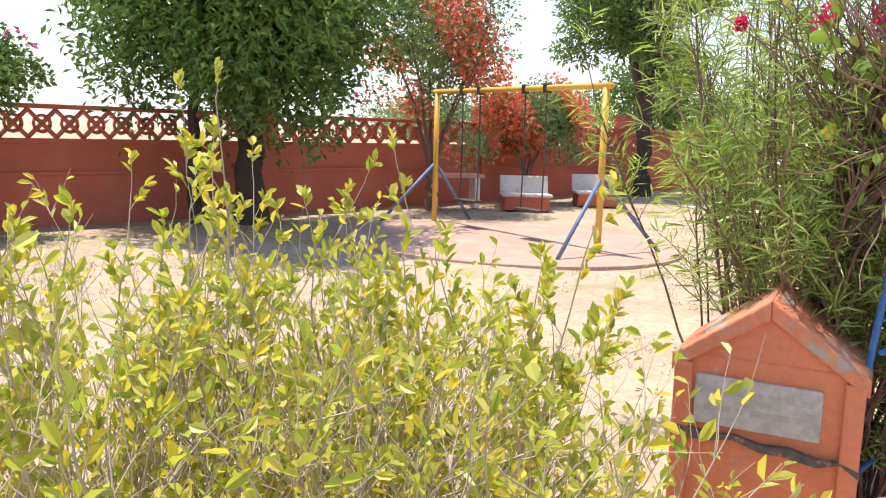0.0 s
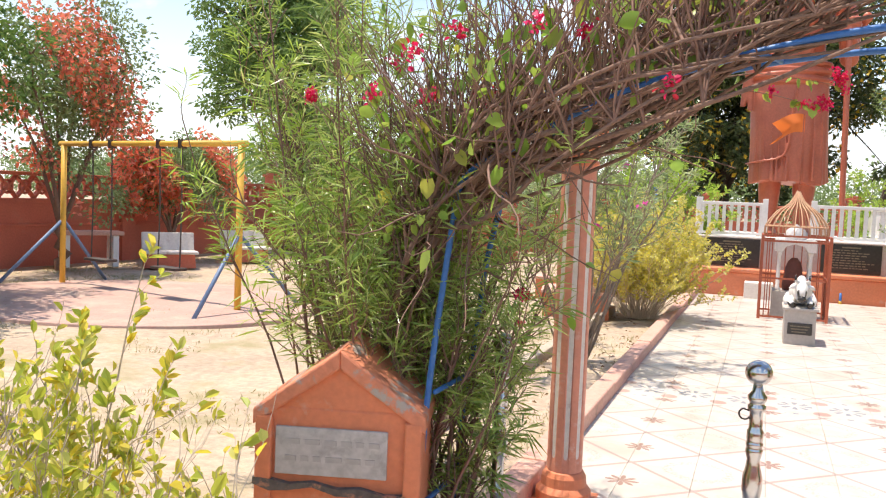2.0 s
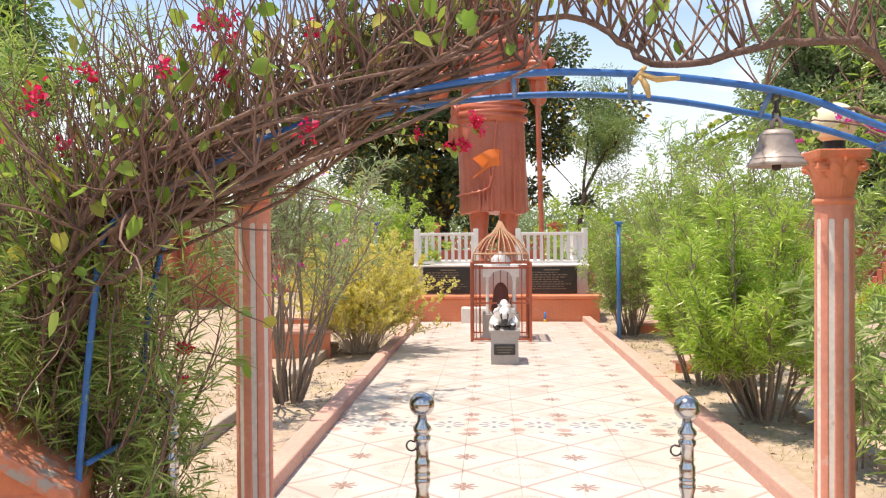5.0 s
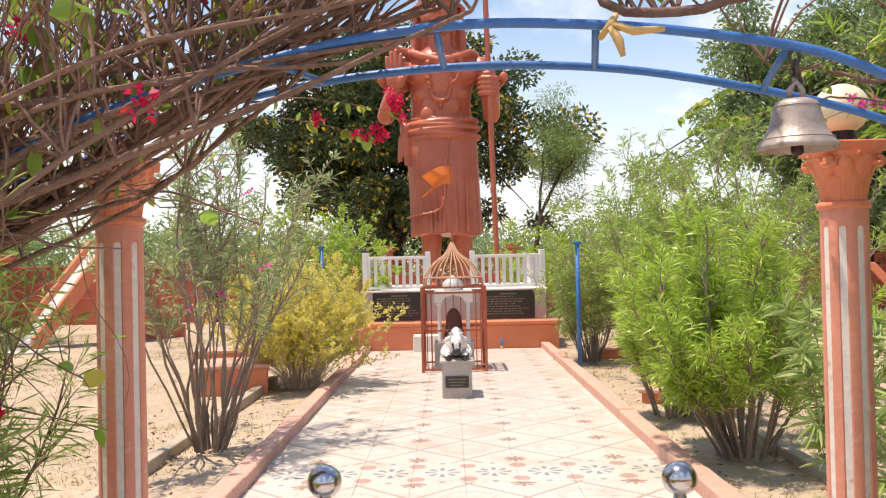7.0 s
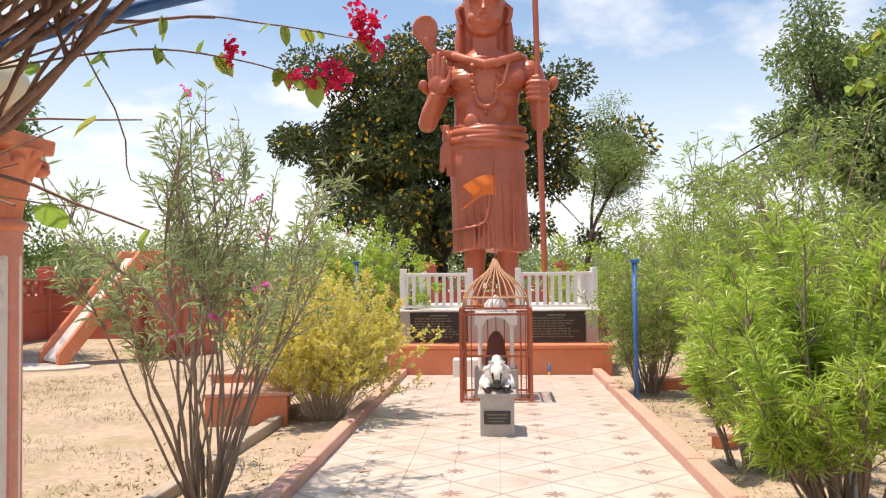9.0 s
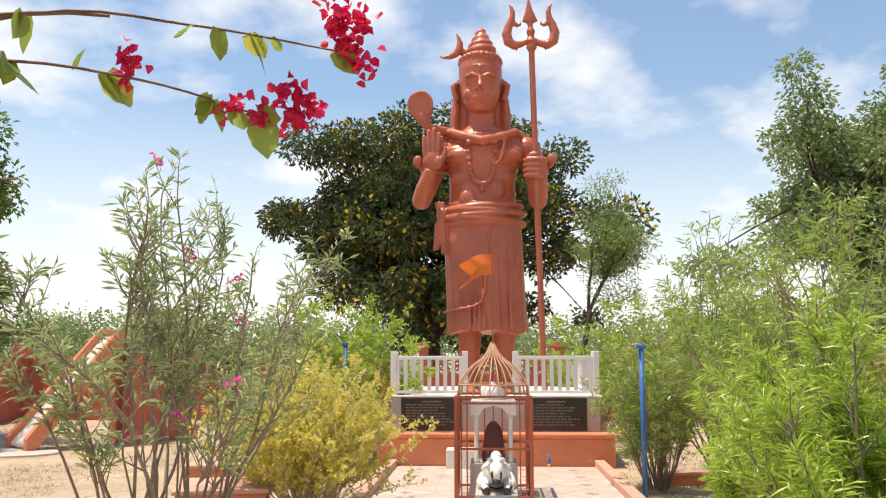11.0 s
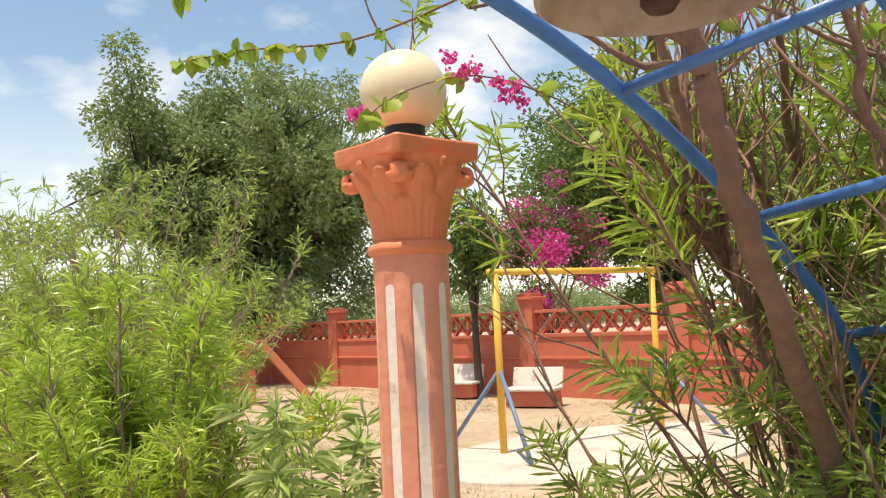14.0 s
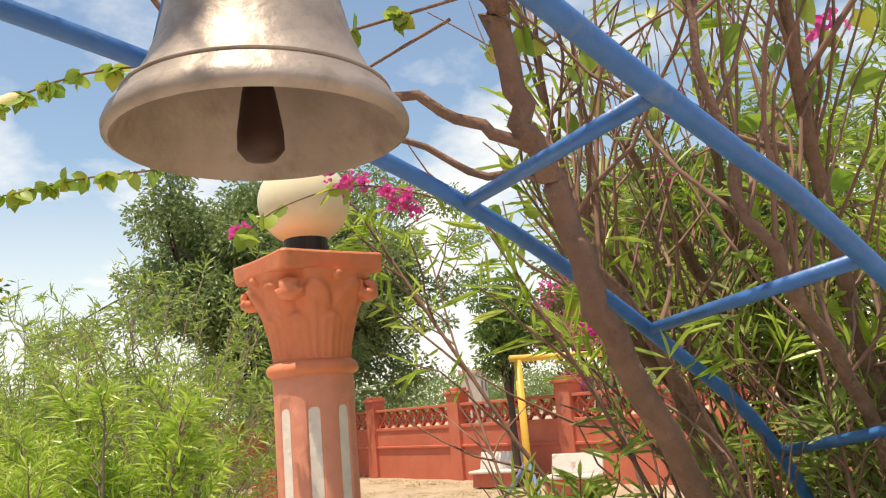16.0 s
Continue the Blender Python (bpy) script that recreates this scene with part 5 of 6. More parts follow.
def bull():
    bm = bmesh.new()
    ball(bm, (0, 0.38, 0.17), (0.18, 0.26, 0.16), 18)
    ball(bm, (0, 0.19, 0.19), (0.145, 0.15, 0.16), 16)
    ball(bm, (0, 0.21, 0.345), (0.075, 0.10, 0.075), 14)
    tube([(0, 0.14, 0.26), (0, 0.05, 0.27), (0, -0.01, 0.25)], [0.12, 0.105, 0.095], 14, bm)
    tube([(0, 0.0, 0.28), (0, -0.06, 0.215), (0, -0.105, 0.145)], [0.088, 0.075, 0.056], 14, bm)
    ball(bm, (0, -0.115, 0.13), (0.062, 0.05, 0.05), 14)
    for s in (-1, 1):
        tube([(s * 0.055, 0.0, 0.335), (s * 0.105, -0.005, 0.37), (s * 0.10, -0.01, 0.44)], [0.026, 0.021, 0.006], 8, bm)
        tube([(s * 0.08, 0.02, 0.29), (s * 0.15, 0.03, 0.275), (s * 0.19, 0.02, 0.25)], [0.022, 0.032, 0.008], 8, bm)
        tube([(s * 0.13, 0.18, 0.10), (s * 0.15, 0.04, 0.055), (s * 0.12, -0.09, 0.045)], [0.06, 0.05, 0.042], 10, bm)
        tube([(s * 0.16, 0.50, 0.10), (s * 0.20, 0.38, 0.06), (s * 0.19, 0.24, 0.045)], [0.07, 0.06, 0.045], 10, bm)
    ob = obj("bull_statue", bm, MARBLE, smooth=True)
    me = ob.data
    me.materials.append(BLACK)
    for f in me.polygons:
        c = f.center
        if (c.z > 0.40 and c.y < 0.1) or (c.y < -0.06 and 0.07 < c.z < 0.205) or (c.z < 0.075 and c.y < -0.02):
            f.material_index = 1
    for vert in me.vertices:
        vert.co.x *= 0.78
        vert.co.z *= 0.92
    ob.matrix_basis = pose(-0.02, 6.57, 0.45)
    return tagged(ob, "white marble bull statue with black muzzle and horns", "statue")


bull()

flag = thing("flag", "small saffron flag on a thin pole above the shrine", "flag", (-0.035, 9.40, 0))
part("pole", tube([(0, 0, 1.44), (0, 0, 3.12)], 0.009, 6), RUST, flag)
nx, nz = 22, 10
v = []
for k in range(nz + 1):
    for i in range(nx + 1):
        a, b = i / nx, k / nz
        wide = 0.30 + 0.18 * abs(2 * b - 0.95)
        v.append((0.02 - wide * a, 0.05 * math.sin(7 * a + 2.5 * b) * (0.3 + a), 3.11 - 0.27 * b - 0.10 * a * a - 0.07 * a * b + 0.03 * math.sin(5 * a)))
q = [(k * (nx + 1) + i, k * (nx + 1) + i + 1, (k + 1) * (nx + 1) + i + 1, (k + 1) * (nx + 1) + i) for k in range(nz) for i in range(nx)]
mesh_np("cloth", v, q, FLAG, flag, True)


# ---- swings, benches, slide, planters, blue posts ----
def swing_set(p0, p1, seats, label):
    a, b = Vector((*p0, 0)), Vector((*p1, 0))
    L = (b - a).length
    s = thing("swing_set", label, "swing", (*p0, 0), math.degrees(math.atan2(b.y - a.y, b.x - a.x)), group="swing sets in the garden")
    for x in (0, L):
        part("post", tube([(x, 0, -0.05), (x, 0, 2.2)], 0.045, 14), YELLOW, s, smooth=True)
        for d in (-1, 1):
            part("brace", tube([(x, 0, 1.02), (x + (0.25 if x else -0.25), d * 0.95, -0.02)], 0.028, 10), BLUEGREY, s, "faded blue brace", smooth=True)
    part("top_bar", tube([(-0.10, 0, 2.22), (L + 0.10, 0, 2.22)], 0.042, 14), YELLOW, s, smooth=True)
    for k, (x, seat_z) in enumerate(seats):
        seat = part("swing_seat", box(x - 0.27, x + 0.27, -0.11, 0.11, seat_z - 0.02, seat_z + 0.02), IRON, s, "dark metal seat", bevel=0.006)
        for d in (-0.24, 0.24):
            part("hanger", box(x + d - 0.03, x + d + 0.03, -0.055, 0.055, 2.15, 2.28), IRON, seat)
            part("chain", tube([(x + d, 0, 2.18), (x + d * 0.98, 0.015, 1.3), (x + d, 0, seat_z)], 0.011, 6), IRON, seat)
    return s


swing_set((-10.92, 5.71), (-6.99, 4.84), [(1.0, 0.45), (2.6, 0.45)], "yellow steel swing frame with blue braces and chains")
swing_set((7.50, 5.75), (10.05, 5.25), [], "yellow steel swing frame with faded blue braces")


def pad(name, x, y, rx, ry, material, label):
    n = 40
    bm = bmesh.new()
    a = [bm.verts.new((rx * math.cos(2 * math.pi * i / n), ry * math.sin(2 * math.pi * i / n), -0.06)) for i in range(n)]
    b = [bm.verts.new((v.co.x * 0.995, v.co.y * 0.995, 0.012)) for v in a]
    bm.faces.new(b)
    for i in range(n):
        j = (i + 1) % n
        bm.faces.new((a[i], a[j], b[j], b[i]))
    o = obj(name, bm, material, bevel=0.01)
    o.matrix_basis = pose(x, y, 0)
    return tagged(o, label, "pad", kind="structure")


pad("pavement", -8.7, 4.9, 2.7, 2.3, PAD, "red concrete pad under the swings")
pad("pavement_east", 8.5, 5.0, 2.5, 1.6, PADGREY, "pale concrete pad under the swings")


WORN = mat("worn_white_paint", (0.62, 0.57, 0.53), 0.7, vary=0.15, stain=(0.42, 0.30, 0.25), stain_at=(0.56, 0.68), stain_scale=5)


def bench(x, y, turn, label):
    b = thing("bench", label, "bench", (x, y, 0), turn, group="concrete benches")
    part("base", prism([(-0.48, 0), (0.48, 0), (0.45, 0.28), (-0.45, 0.28)], -0.20, 0.26), REDWALL, b, "red masonry base", bevel=0.01)
    part("seat", box(-0.52, 0.52, -0.28, 0.22, 0.28, 0.34), WORN, b, bevel=0.02)
    o = part("backrest", box(-0.51, 0.51, 0, 0.06, 0, 0.38), WORN, b, "worn white backrest", bevel=0.025)
    o.matrix_basis = pose(0, 0.20, 0.33, -16, 0, 0)
    return b


bench(-11.5, 9.0, 48, "worn white concrete bench on a red base")
bench(-11.3, 11.3, 50, "worn white concrete bench on a red base by the wall")
bench(11.7, 9.2, -70, "worn white concrete bench on a red base by the wall")
bench(12.3, 12.0, -70, "worn white concrete bench on a red base near a tree")

old = thing("stone_bench", "old ornate pale stone bench with a slab top", "bench", (-12.6, 8.0, 0), 60)
part("slab", box(-0.6, 0.6, -0.22, 0.22, 0.62, 0.70), PINK, old, bevel=0.015)
for x in (-0.45, 0.45):
    part("side_panel", box(x - 0.06, x + 0.06, -0.2, 0.2, 0.0, 0.62), WHITE, old, bevel=0.02)

slide = thing("slide", "concrete playground slide with orange sides and worn chute", "slide", (-9.0, 13.9, 0), 0)
prof = [(0.0, 0.0), (0.0, 0.18), (1.15, 2.02), (1.15, 1.84), (0.1, 0.0)]
def run_y(outline, x0, x1):
    bm = bmesh.new()
    a = [bm.verts.new((x0, y, z)) for y, z in outline]
    b = [bm.verts.new((x1, y, z)) for y, z in outline]
    bm.faces.new(a)
    bm.faces.new(b[::-1])
    for i in range(len(a)):
        j = (i + 1) % len(a)
        bm.faces.new((a[j], a[i], b[i], b[j]))
    bmesh.ops.recalc_face_normals(bm, faces=bm.faces)
    return bm
slide.matrix_basis = pose(-9.15, 14.2, 0, 0, 0, -40) @ Matrix.Scale(1.12, 4)
part("chute", run_y([(0.0, 0.05), (0.0, 0.10), (1.55, 1.96), (2.1, 1.96), (2.1, 1.86), (1.6, 1.86), (0.08, 0.05)], -0.34, 0.34), SLIDE, slide, "worn pale metal chute")
for s in (-1, 1):
    part("side_board", run_y([(-0.05, 0.0), (-0.05, 0.20), (1.50, 2.10), (2.15, 2.10), (2.15, 1.86), (1.62, 1.84), (0.12, 0.0)], s * 0.40 - 0.06, s * 0.40 + 0.06), ORANGE, slide, bevel=0.012)
for s in (-0.28, 0.28):
    part("tower_leg", box(s - 0.14, s + 0.14, 1.80, 2.12, -0.05, 1.86), REDWALL, slide, bevel=0.012)
for k in range(7):
    part("step", box(-0.3, 0.3, 2.12 + 0.16 * (6 - k), 2.30 + 0.16 * (6 - k), -0.05, 0.25 * (k + 1)), REDWALL, slide)
pad("pavement_slide", -9.3, 13.7, 1.2, 0.7, PADGREY, "concrete pad at the foot of the slide")
slide2 = copy_thing(slide, pose(10.6, 15.3, 0, 0, 0, 66) @ Matrix.Scale(0.6, 4))


def planter(x, y, turn, w, d, h):
    p = thing("planter_seat", "low orange masonry planter seat with a worn top", "planter", (x, y, 0), turn, group="masonry planters")
    part("body", box(-w / 2, w / 2, -d / 2, d / 2, -0.05, h - 0.05), ORANGE, p, bevel=0.015)
    part("top", box(-w / 2 - 0.03, w / 2 + 0.03, -d / 2 - 0.03, d / 2 + 0.03, h - 0.05, h), PINK, p, bevel=0.012)
    return p


planter(-3.05, 7.75, 12, 0.95, 0.95, 0.36)
planter(-3.6, 9.6, 5, 1.0, 0.6, 0.36)
planter(2.9, 10.6, 8, 1.2, 0.35, 0.16)
planter(2.55, 6.8, 62, 1.6, 0.18, 0.13)


def blue_post(x, y, h):
    b = thing("light_post", "slim blue painted metal post", "post", (x, y, 0), group="blue posts beside the path")
    part("tube", tube([(0, 0, -0.05), (0, 0, h)], 0.033, 10), BLUE, b, smooth=True)
    part("cap", box(-0.06, 0.06, -0.05, 0.05, h, h + 0.05), BLUE, b, bevel=0.01)
    return b


blue_post(1.87, 9.22, 1.86)
blue_post(-2.55, 12.6, 1.95)

pipe = thing("pipe_stub", "short blue water pipe with a yellow cap", "pipe", (0.86, 12.05, 0))
part("tube", tube([(0, 0, -0.02), (0, 0, 0.20)], 0.022, 10), BLUE, pipe, smooth=True)
part("cap", lathe([(0.028, 0.0), (0.028, 0.05), (0.02, 0.055)], 12), YELLOW, pipe, smooth=True)
block = tagged(obj("stone_step", box(-0.78, -0.28, 11.76, 12.15, -0.02, 0.30), CREAM, bevel=0.015), "cream painted stone step before the plinth", "step")
far = thing("far_tower", "pale concrete tower of a distant building", "building", (53, 62, -0.3), 30)
part("wall", box(-1.0, 1.0, -1.0, 1.0, 0, 5.0), STONE, far)
part("roof", box(-1.15, 1.15, -1.15, 1.15, 5.0, 5.25), PINK, far)
for k in (-0.5, 0.5):
    part("window", box(k - 0.2, k + 0.2, -1.03, -0.99, 3.2, 4.2), BLACK, far, "dark window opening")


# ---- trees ----
def plant(name, label, category, place, group=""):
    return thing(name, label, category, place, 0, group)


RNG = np.random.default_rng(11)
T = plant("tree", "large dark leafy tree with yellow blossom behind the statue", "tree", (-2.0, 25.5, -0.1))
tree(RNG, T, BARKDARK, L_DARK, height=10.6, trunk=2.2, trunk_r=0.32, crown=(6.0, 3.8, 5.1), middle=(0.1, 0, 5.4), clumps=250, per_clump=420, clump_r=0.85, leaf_len=0.20, leaf_w=0.10, limbs=9, flower=F_YELLOW, flower_part=0.08, flower_size=0.20, hollow=0.35)
T = plant("tree", "slender dark stemmed tree with feathery foliage beside the statue", "tree", (2.3, 21.5, -0.1))
tree(RNG, T, BARKDARK, L_FEATHER, height=6.9, trunk=3.0, trunk_r=0.09, crown=(1.25, 1.3, 2.4), middle=(1.0, 0, 4.6), lean=(0.35, 0), clumps=95, per_clump=120, clump_r=0.42, leaf_len=0.15, leaf_w=0.03, limbs=5, hollow=0.25)
T = plant("tree", "broad tree with dense grey green foliage beyond the wall", "tree", (13.5, 23.5, -0.1))
tree(RNG, T, BARKDARK, L_PALE, height=11.3, trunk=2.4, trunk_r=0.36, crown=(7.3, 5.2, 5.9), middle=(0.1, 0, 5.5), clumps=380, per_clump=330, clump_r=0.82, leaf_len=0.20, leaf_w=0.09, limbs=10, hollow=0.35)
T = plant("tree", "young tree with upright dark foliage by the wall", "tree", (12.55, 11.6, -0.05))
tree(RNG, T, BARKDARK, L_NEEM, height=5.1, trunk=1.6, trunk_r=0.09, crown=(0.75, 0.75, 1.9), middle=(0, 0, 3.1), clumps=55, per_clump=120, clump_r=0.32, leaf_len=0.15, leaf_w=0.05, hollow=0.2)
T = plant("tree", "leafy roadside tree beyond the wall", "tree", (18.5, 10.5, -0.1))
tree(RNG, T, BARKDARK, L_NEEM, height=8.4, trunk=2.0, trunk_r=0.22, crown=(4.8, 4.6, 4.0), middle=(0, 0, 4.8), clumps=220, per_clump=280, clump_r=0.72, leaf_len=0.17, leaf_w=0.075, hollow=0.35)
T = plant("tree", "leafy roadside tree behind the east wall", "tree", (18.0, 4.0, -0.1))
tree(RNG, T, BARKDARK, L_NEEM, height=6.6, trunk=2.0, trunk_r=0.2, crown=(3.2, 3.2, 2.6), middle=(0, 0, 3.8), clumps=90, per_clump=220, clump_r=0.75, leaf_len=0.2, leaf_w=0.09)
T = plant("bougainvillea", "magenta flowering bougainvillea rising over the wall", "shrub", (14.6, 11.2, 0))
tree(RNG, T, BARK, L_NEEM, height=4.4, trunk=0.8, trunk_r=0.07, crown=(1.4, 1.6, 2.0), middle=(0, 0, 2.9), clumps=70, per_clump=170, clump_r=0.4, leaf_len=0.1, leaf_w=0.06, flower=F_PINK, flower_part=0.95, flower_size=0.1)
T = plant("tree", "old shade tree with low dark limbs beside the wall", "tree", (-12.5, 3.0, -0.05))
tree(RNG, T, BARKDARK, L_SHADE, height=6.8, trunk=1.5, trunk_r=0.26, crown=(3.0, 2.5, 2.5), middle=(0.6, -0.4, 3.68), clumps=200, per_clump=330, clump_r=0.62, leaf_len=0.15, leaf_w=0.06, limbs=9, hang=1.1, hollow=0.3)
T = plant("tree", "tall narrow tree with hanging foliage near the wall", "tree", (-12.9, 2.3, -0.05))
tree(RNG, T, BARKDARK, L_SHADE, height=6.5, trunk=2.2, trunk_r=0.10, crown=(0.8, 0.8, 2.3), middle=(0, 0, 4.0), clumps=50, per_clump=160, clump_r=0.35, leaf_len=0.16, leaf_w=0.05, hang=0.7)
T = plant("bougainvillea", "tall orange flowering bougainvillea against the wall", "shrub", (-12.7, 7.4, 0))
tree(RNG, T, BARK, L_PALE, height=5.2, trunk=0.7, trunk_r=0.08, crown=(1.5, 2.3, 2.5), middle=(0.2, 0, 2.9), clumps=130, per_clump=100, clump_r=0.5, leaf_len=0.10, leaf_w=0.05, flower=F_ORANGE, flower_part=0.45, flower_size=0.12, hollow=0.3)
T = plant("bougainvillea", "spreading orange flowering bougainvillea over the wall", "shrub", (-12.6, 10.4, 0))
tree(RNG, T, BARK, L_PALE, height=3.0, trunk=0.5, trunk_r=0.06, crown=(0.9, 2.3, 1.2), middle=(0, 0, 1.75), clumps=110, per_clump=150, clump_r=0.38, leaf_len=0.10, leaf_w=0.05, flower=F_ORANGE, flower_part=0.62, flower_size=0.12, hollow=0.3)
T = plant("tree", "upright green tree standing by the wall", "tree", (-12.6, 15.4, -0.05))
tree(RNG, T, BARKDARK, L_NEEM, height=8.6, trunk=2.0, trunk_r=0.24, crown=(2.3, 2.6, 3.3), middle=(0, 0, 5.2), clumps=110, per_clump=260, clump_r=0.62, leaf_len=0.17, leaf_w=0.07)
T = plant("bougainvillea", "pink flowering bougainvillea over the wall corner", "shrub", (-12.9, -1.0, 0))
tree(RNG, T, BARK, L_NEEM, height=2.9, trunk=0.6, trunk_r=0.06, crown=(0.6, 0.8, 0.8), middle=(0, 0, 2.0), clumps=40, per_clump=140, clump_r=0.36, leaf_len=0.1, leaf_w=0.06, flower=F_PINK, flower_part=0.6, flower_size=0.1)
T = plant("tree", "low leafy tree beyond the far wall", "tree", (-17.5, 25.0, -0.1))
tree(RNG, T, BARKDARK, L_NEEM, height=5.4, trunk=1.2, trunk_r=0.16, crown=(2.6, 2.4, 2.2), clumps=60, per_clump=200, clump_r=0.7, leaf_len=0.2, leaf_w=0.09)
T = plant("tree", "small dark conifer in front of the far wall", "tree", (-6.9, 20.6, -0.05))
tree(RNG, T, BARKDARK, L_DARK, height=2.6, trunk=0.4, trunk_r=0.05, crown=(0.45, 0.45, 1.1), middle=(0, 0, 1.45), clumps=40, per_clump=90, clump_r=0.22, leaf_len=0.1, leaf_w=0.03, hollow=0.1)


def far_wood(name, x0, x1, y, h, n, label):
    rng = np.random.default_rng(n)
    c = np.stack((rng.uniform(x0, x1, n), y + rng.uniform(-8, 8, n), rng.uniform(0.2, 1, n) ** 1.3 * h), 1)
    at = np.repeat(c, 110, 0) + rng.normal(0, 1, (n * 110, 3)) * np.array((2.2, 2.2, 0.9))
    at[:, 2] = np.abs(at[:, 2])
    v, q = leaves(rng, at, rng.normal(0, 1, at.shape), 0.5, 0.3)
    return tagged(mesh_np(name, v, q, L_PALE), label, "woods", kind="stuff")


far_wood("far_woods", -110, 150, 95, 5.6, 900, "low green woods in the far distance")


# ---- shrubs along the path ----
# pale oleander leaf; also gives the front arch foot bushes their sunlit tone
L_OLEPALE = leafmat("pale_long_and_sunlit_leaf", [(0.30, 0.42, 0.12), (0.42, 0.52, 0.19), (0.26, 0.38, 0.10), (0.55, 0.6, 0.30)], 0.35, 0.3)
S = plant("shrub", "yellow green twiggy shrub beside the path", "shrub", (-2.12, 7.75, 0))
shrub(RNG, S, TWIGDRY, L_YELLOW, stems=170, height=1.72, spread=1.45, base=0.22, stem_r=0.006, twigs=15, twig_len=0.30, leaf_len=0.044, leaf_w=0.032, per_twig=14, leaf_from=0.28, wander=0.11, lift=0.0, low=0.25)
S = plant("oleander", "sparse grey stemmed oleander with leafy tips", "shrub", (-2.27, 3.98, 0))
shrub(RNG, S, TWIG, L_GREYOLE, stems=28, height=2.95, spread=1.15, base=0.16, stem_r=0.017, twigs=15, twig_len=0.42, leaf_len=0.115, leaf_w=0.019, per_twig=11, leaf_from=0.55, wander=0.12, lift=0.02, open_leaf=0.7, flower=F_PINK, flower_n=9, flower_size=0.04)
S = plant("oleander", "dense bright green narrow leaved bush by the path", "shrub", (2.30, 3.35, 0))
shrub(RNG, S, TWIG, L_BRIGHT, stems=36, height=1.92, spread=1.15, base=0.22, stem_r=0.016, twigs=26, twig_len=0.32, leaf_len=0.125, leaf_w=0.013, per_twig=27, leaf_from=0.30, wander=0.07, lift=0.015, open_leaf=0.75, flower=F_YELLOW, flower_n=4, low=0.45)
S = plant("oleander", "green narrow leaved bush beside the kerb", "shrub", (2.16, 5.1, 0))
shrub(RNG, S, TWIG, L_BRIGHT, stems=26, height=1.55, spread=0.75, base=0.2, stem_r=0.015, twigs=22, twig_len=0.32, leaf_len=0.12, leaf_w=0.015, per_twig=24, leaf_from=0.3, lift=0.01, low=0.4)
S = plant("oleander", "tall airy narrow leaved shrub", "shrub", (3.6, 7.2, 0))
shrub(RNG, S, TWIG, L_AIRY, stems=70, height=3.3, spread=2.7, base=0.3, stem_r=0.014, twigs=10, twig_len=0.55, leaf_len=0.15, leaf_w=0.018, per_twig=18, leaf_from=0.32, lift=0.01)
S = plant("oleander", "tall airy shrub with pale green tips", "shrub", (3.4, 10.8, 0))
shrub(RNG, S, TWIG, L_AIRY, stems=56, height=3.3, spread=2.6, base=0.3, stem_r=0.014, twigs=10, twig_len=0.55, leaf_len=0.16, leaf_w=0.022, per_twig=17, leaf_from=0.3, lift=0.01)
S = plant("oleander", "green narrow leaved bush by the blue post", "shrub", (2.15, 9.9, 0))
shrub(RNG, S, TWIG, L_OLE, stems=50, height=2.0, spread=0.9, base=0.15, stem_r=0.010, twigs=9, twig_len=0.35, leaf_len=0.12, leaf_w=0.016, per_twig=16, leaf_from=0.25)
S = plant("shrub", "light green leafy bush beside the plinth", "shrub", (-2.9, 13.6, 0))
shrub(RNG, S, TWIG, L_BRIGHT, stems=60, height=2.6, spread=2.4, base=0.3, stem_r=0.012, twigs=9, twig_len=0.45, leaf_len=0.13, leaf_w=0.045, per_twig=16, leaf_from=0.3, lift=0.01)
S = plant("shrub", "light green leafy bush behind the railing", "shrub", (2.2, 17.4, 0))
shrub(RNG, S, TWIG, L_BRIGHT, stems=50, height=2.6, spread=2.4, base=0.3, stem_r=0.012, twigs=8, twig_len=0.45, leaf_len=0.13, leaf_w=0.05, per_twig=14, leaf_from=0.3, lift=0.01)
S = plant("oleander", "oleander with long pale leaves behind the pillar", "shrub", (2.36, 1.6, 0))
shrub(RNG, S, TWIG, L_OLEPALE, stems=10, height=1.38, spread=0.55, base=0.12, stem_r=0.008, twigs=6, twig_len=0.2, leaf_len=0.165, leaf_w=0.023, per_twig=17, leaf_from=0.3, droop=0.3, sides=6, lift=0.01)
S = plant("oleander", "low oleander shoots with long leaves", "shrub", (2.35, 0.55, 0))
shrub(RNG, S, TWIG, L_OLEPALE, stems=5, height=0.9, spread=0.35, base=0.10, stem_r=0.008, twigs=6, twig_len=0.2, leaf_len=0.15, leaf_w=0.021, per_twig=14, leaf_from=0.3, droop=0.3, sides=6, lift=0.01)
for x, y, h, n, sp in ((-1.86, -0.92, 1.75, 16, 0.40), (-2.0, -0.82, 1.95, 18, 0.45), (-2.16, -0.85, 2.6, 26, 0.75), (-2.34, -0.6, 3.0, 24, 0.9), (-2.48, -0.2, 3.0, 11, 0.85)):
    S = plant("oleander", "dense tall narrow leaved bush around the arch foot", "shrub", (x, y, 0))
    shrub(RNG, S, TWIGRED, L_OLE, stems=n, height=h, spread=sp, base=0.17, stem_r=0.011, twigs=12, twig_len=0.32, leaf_len=0.125, leaf_w=0.0085, per_twig=16, leaf_from=0.30, low=0.66, wander=0.08, lift=0.01)
S = plant("oleander", "low leafy oleander shoots at the foot of the arch", "shrub", (-1.84, -0.98, 0))
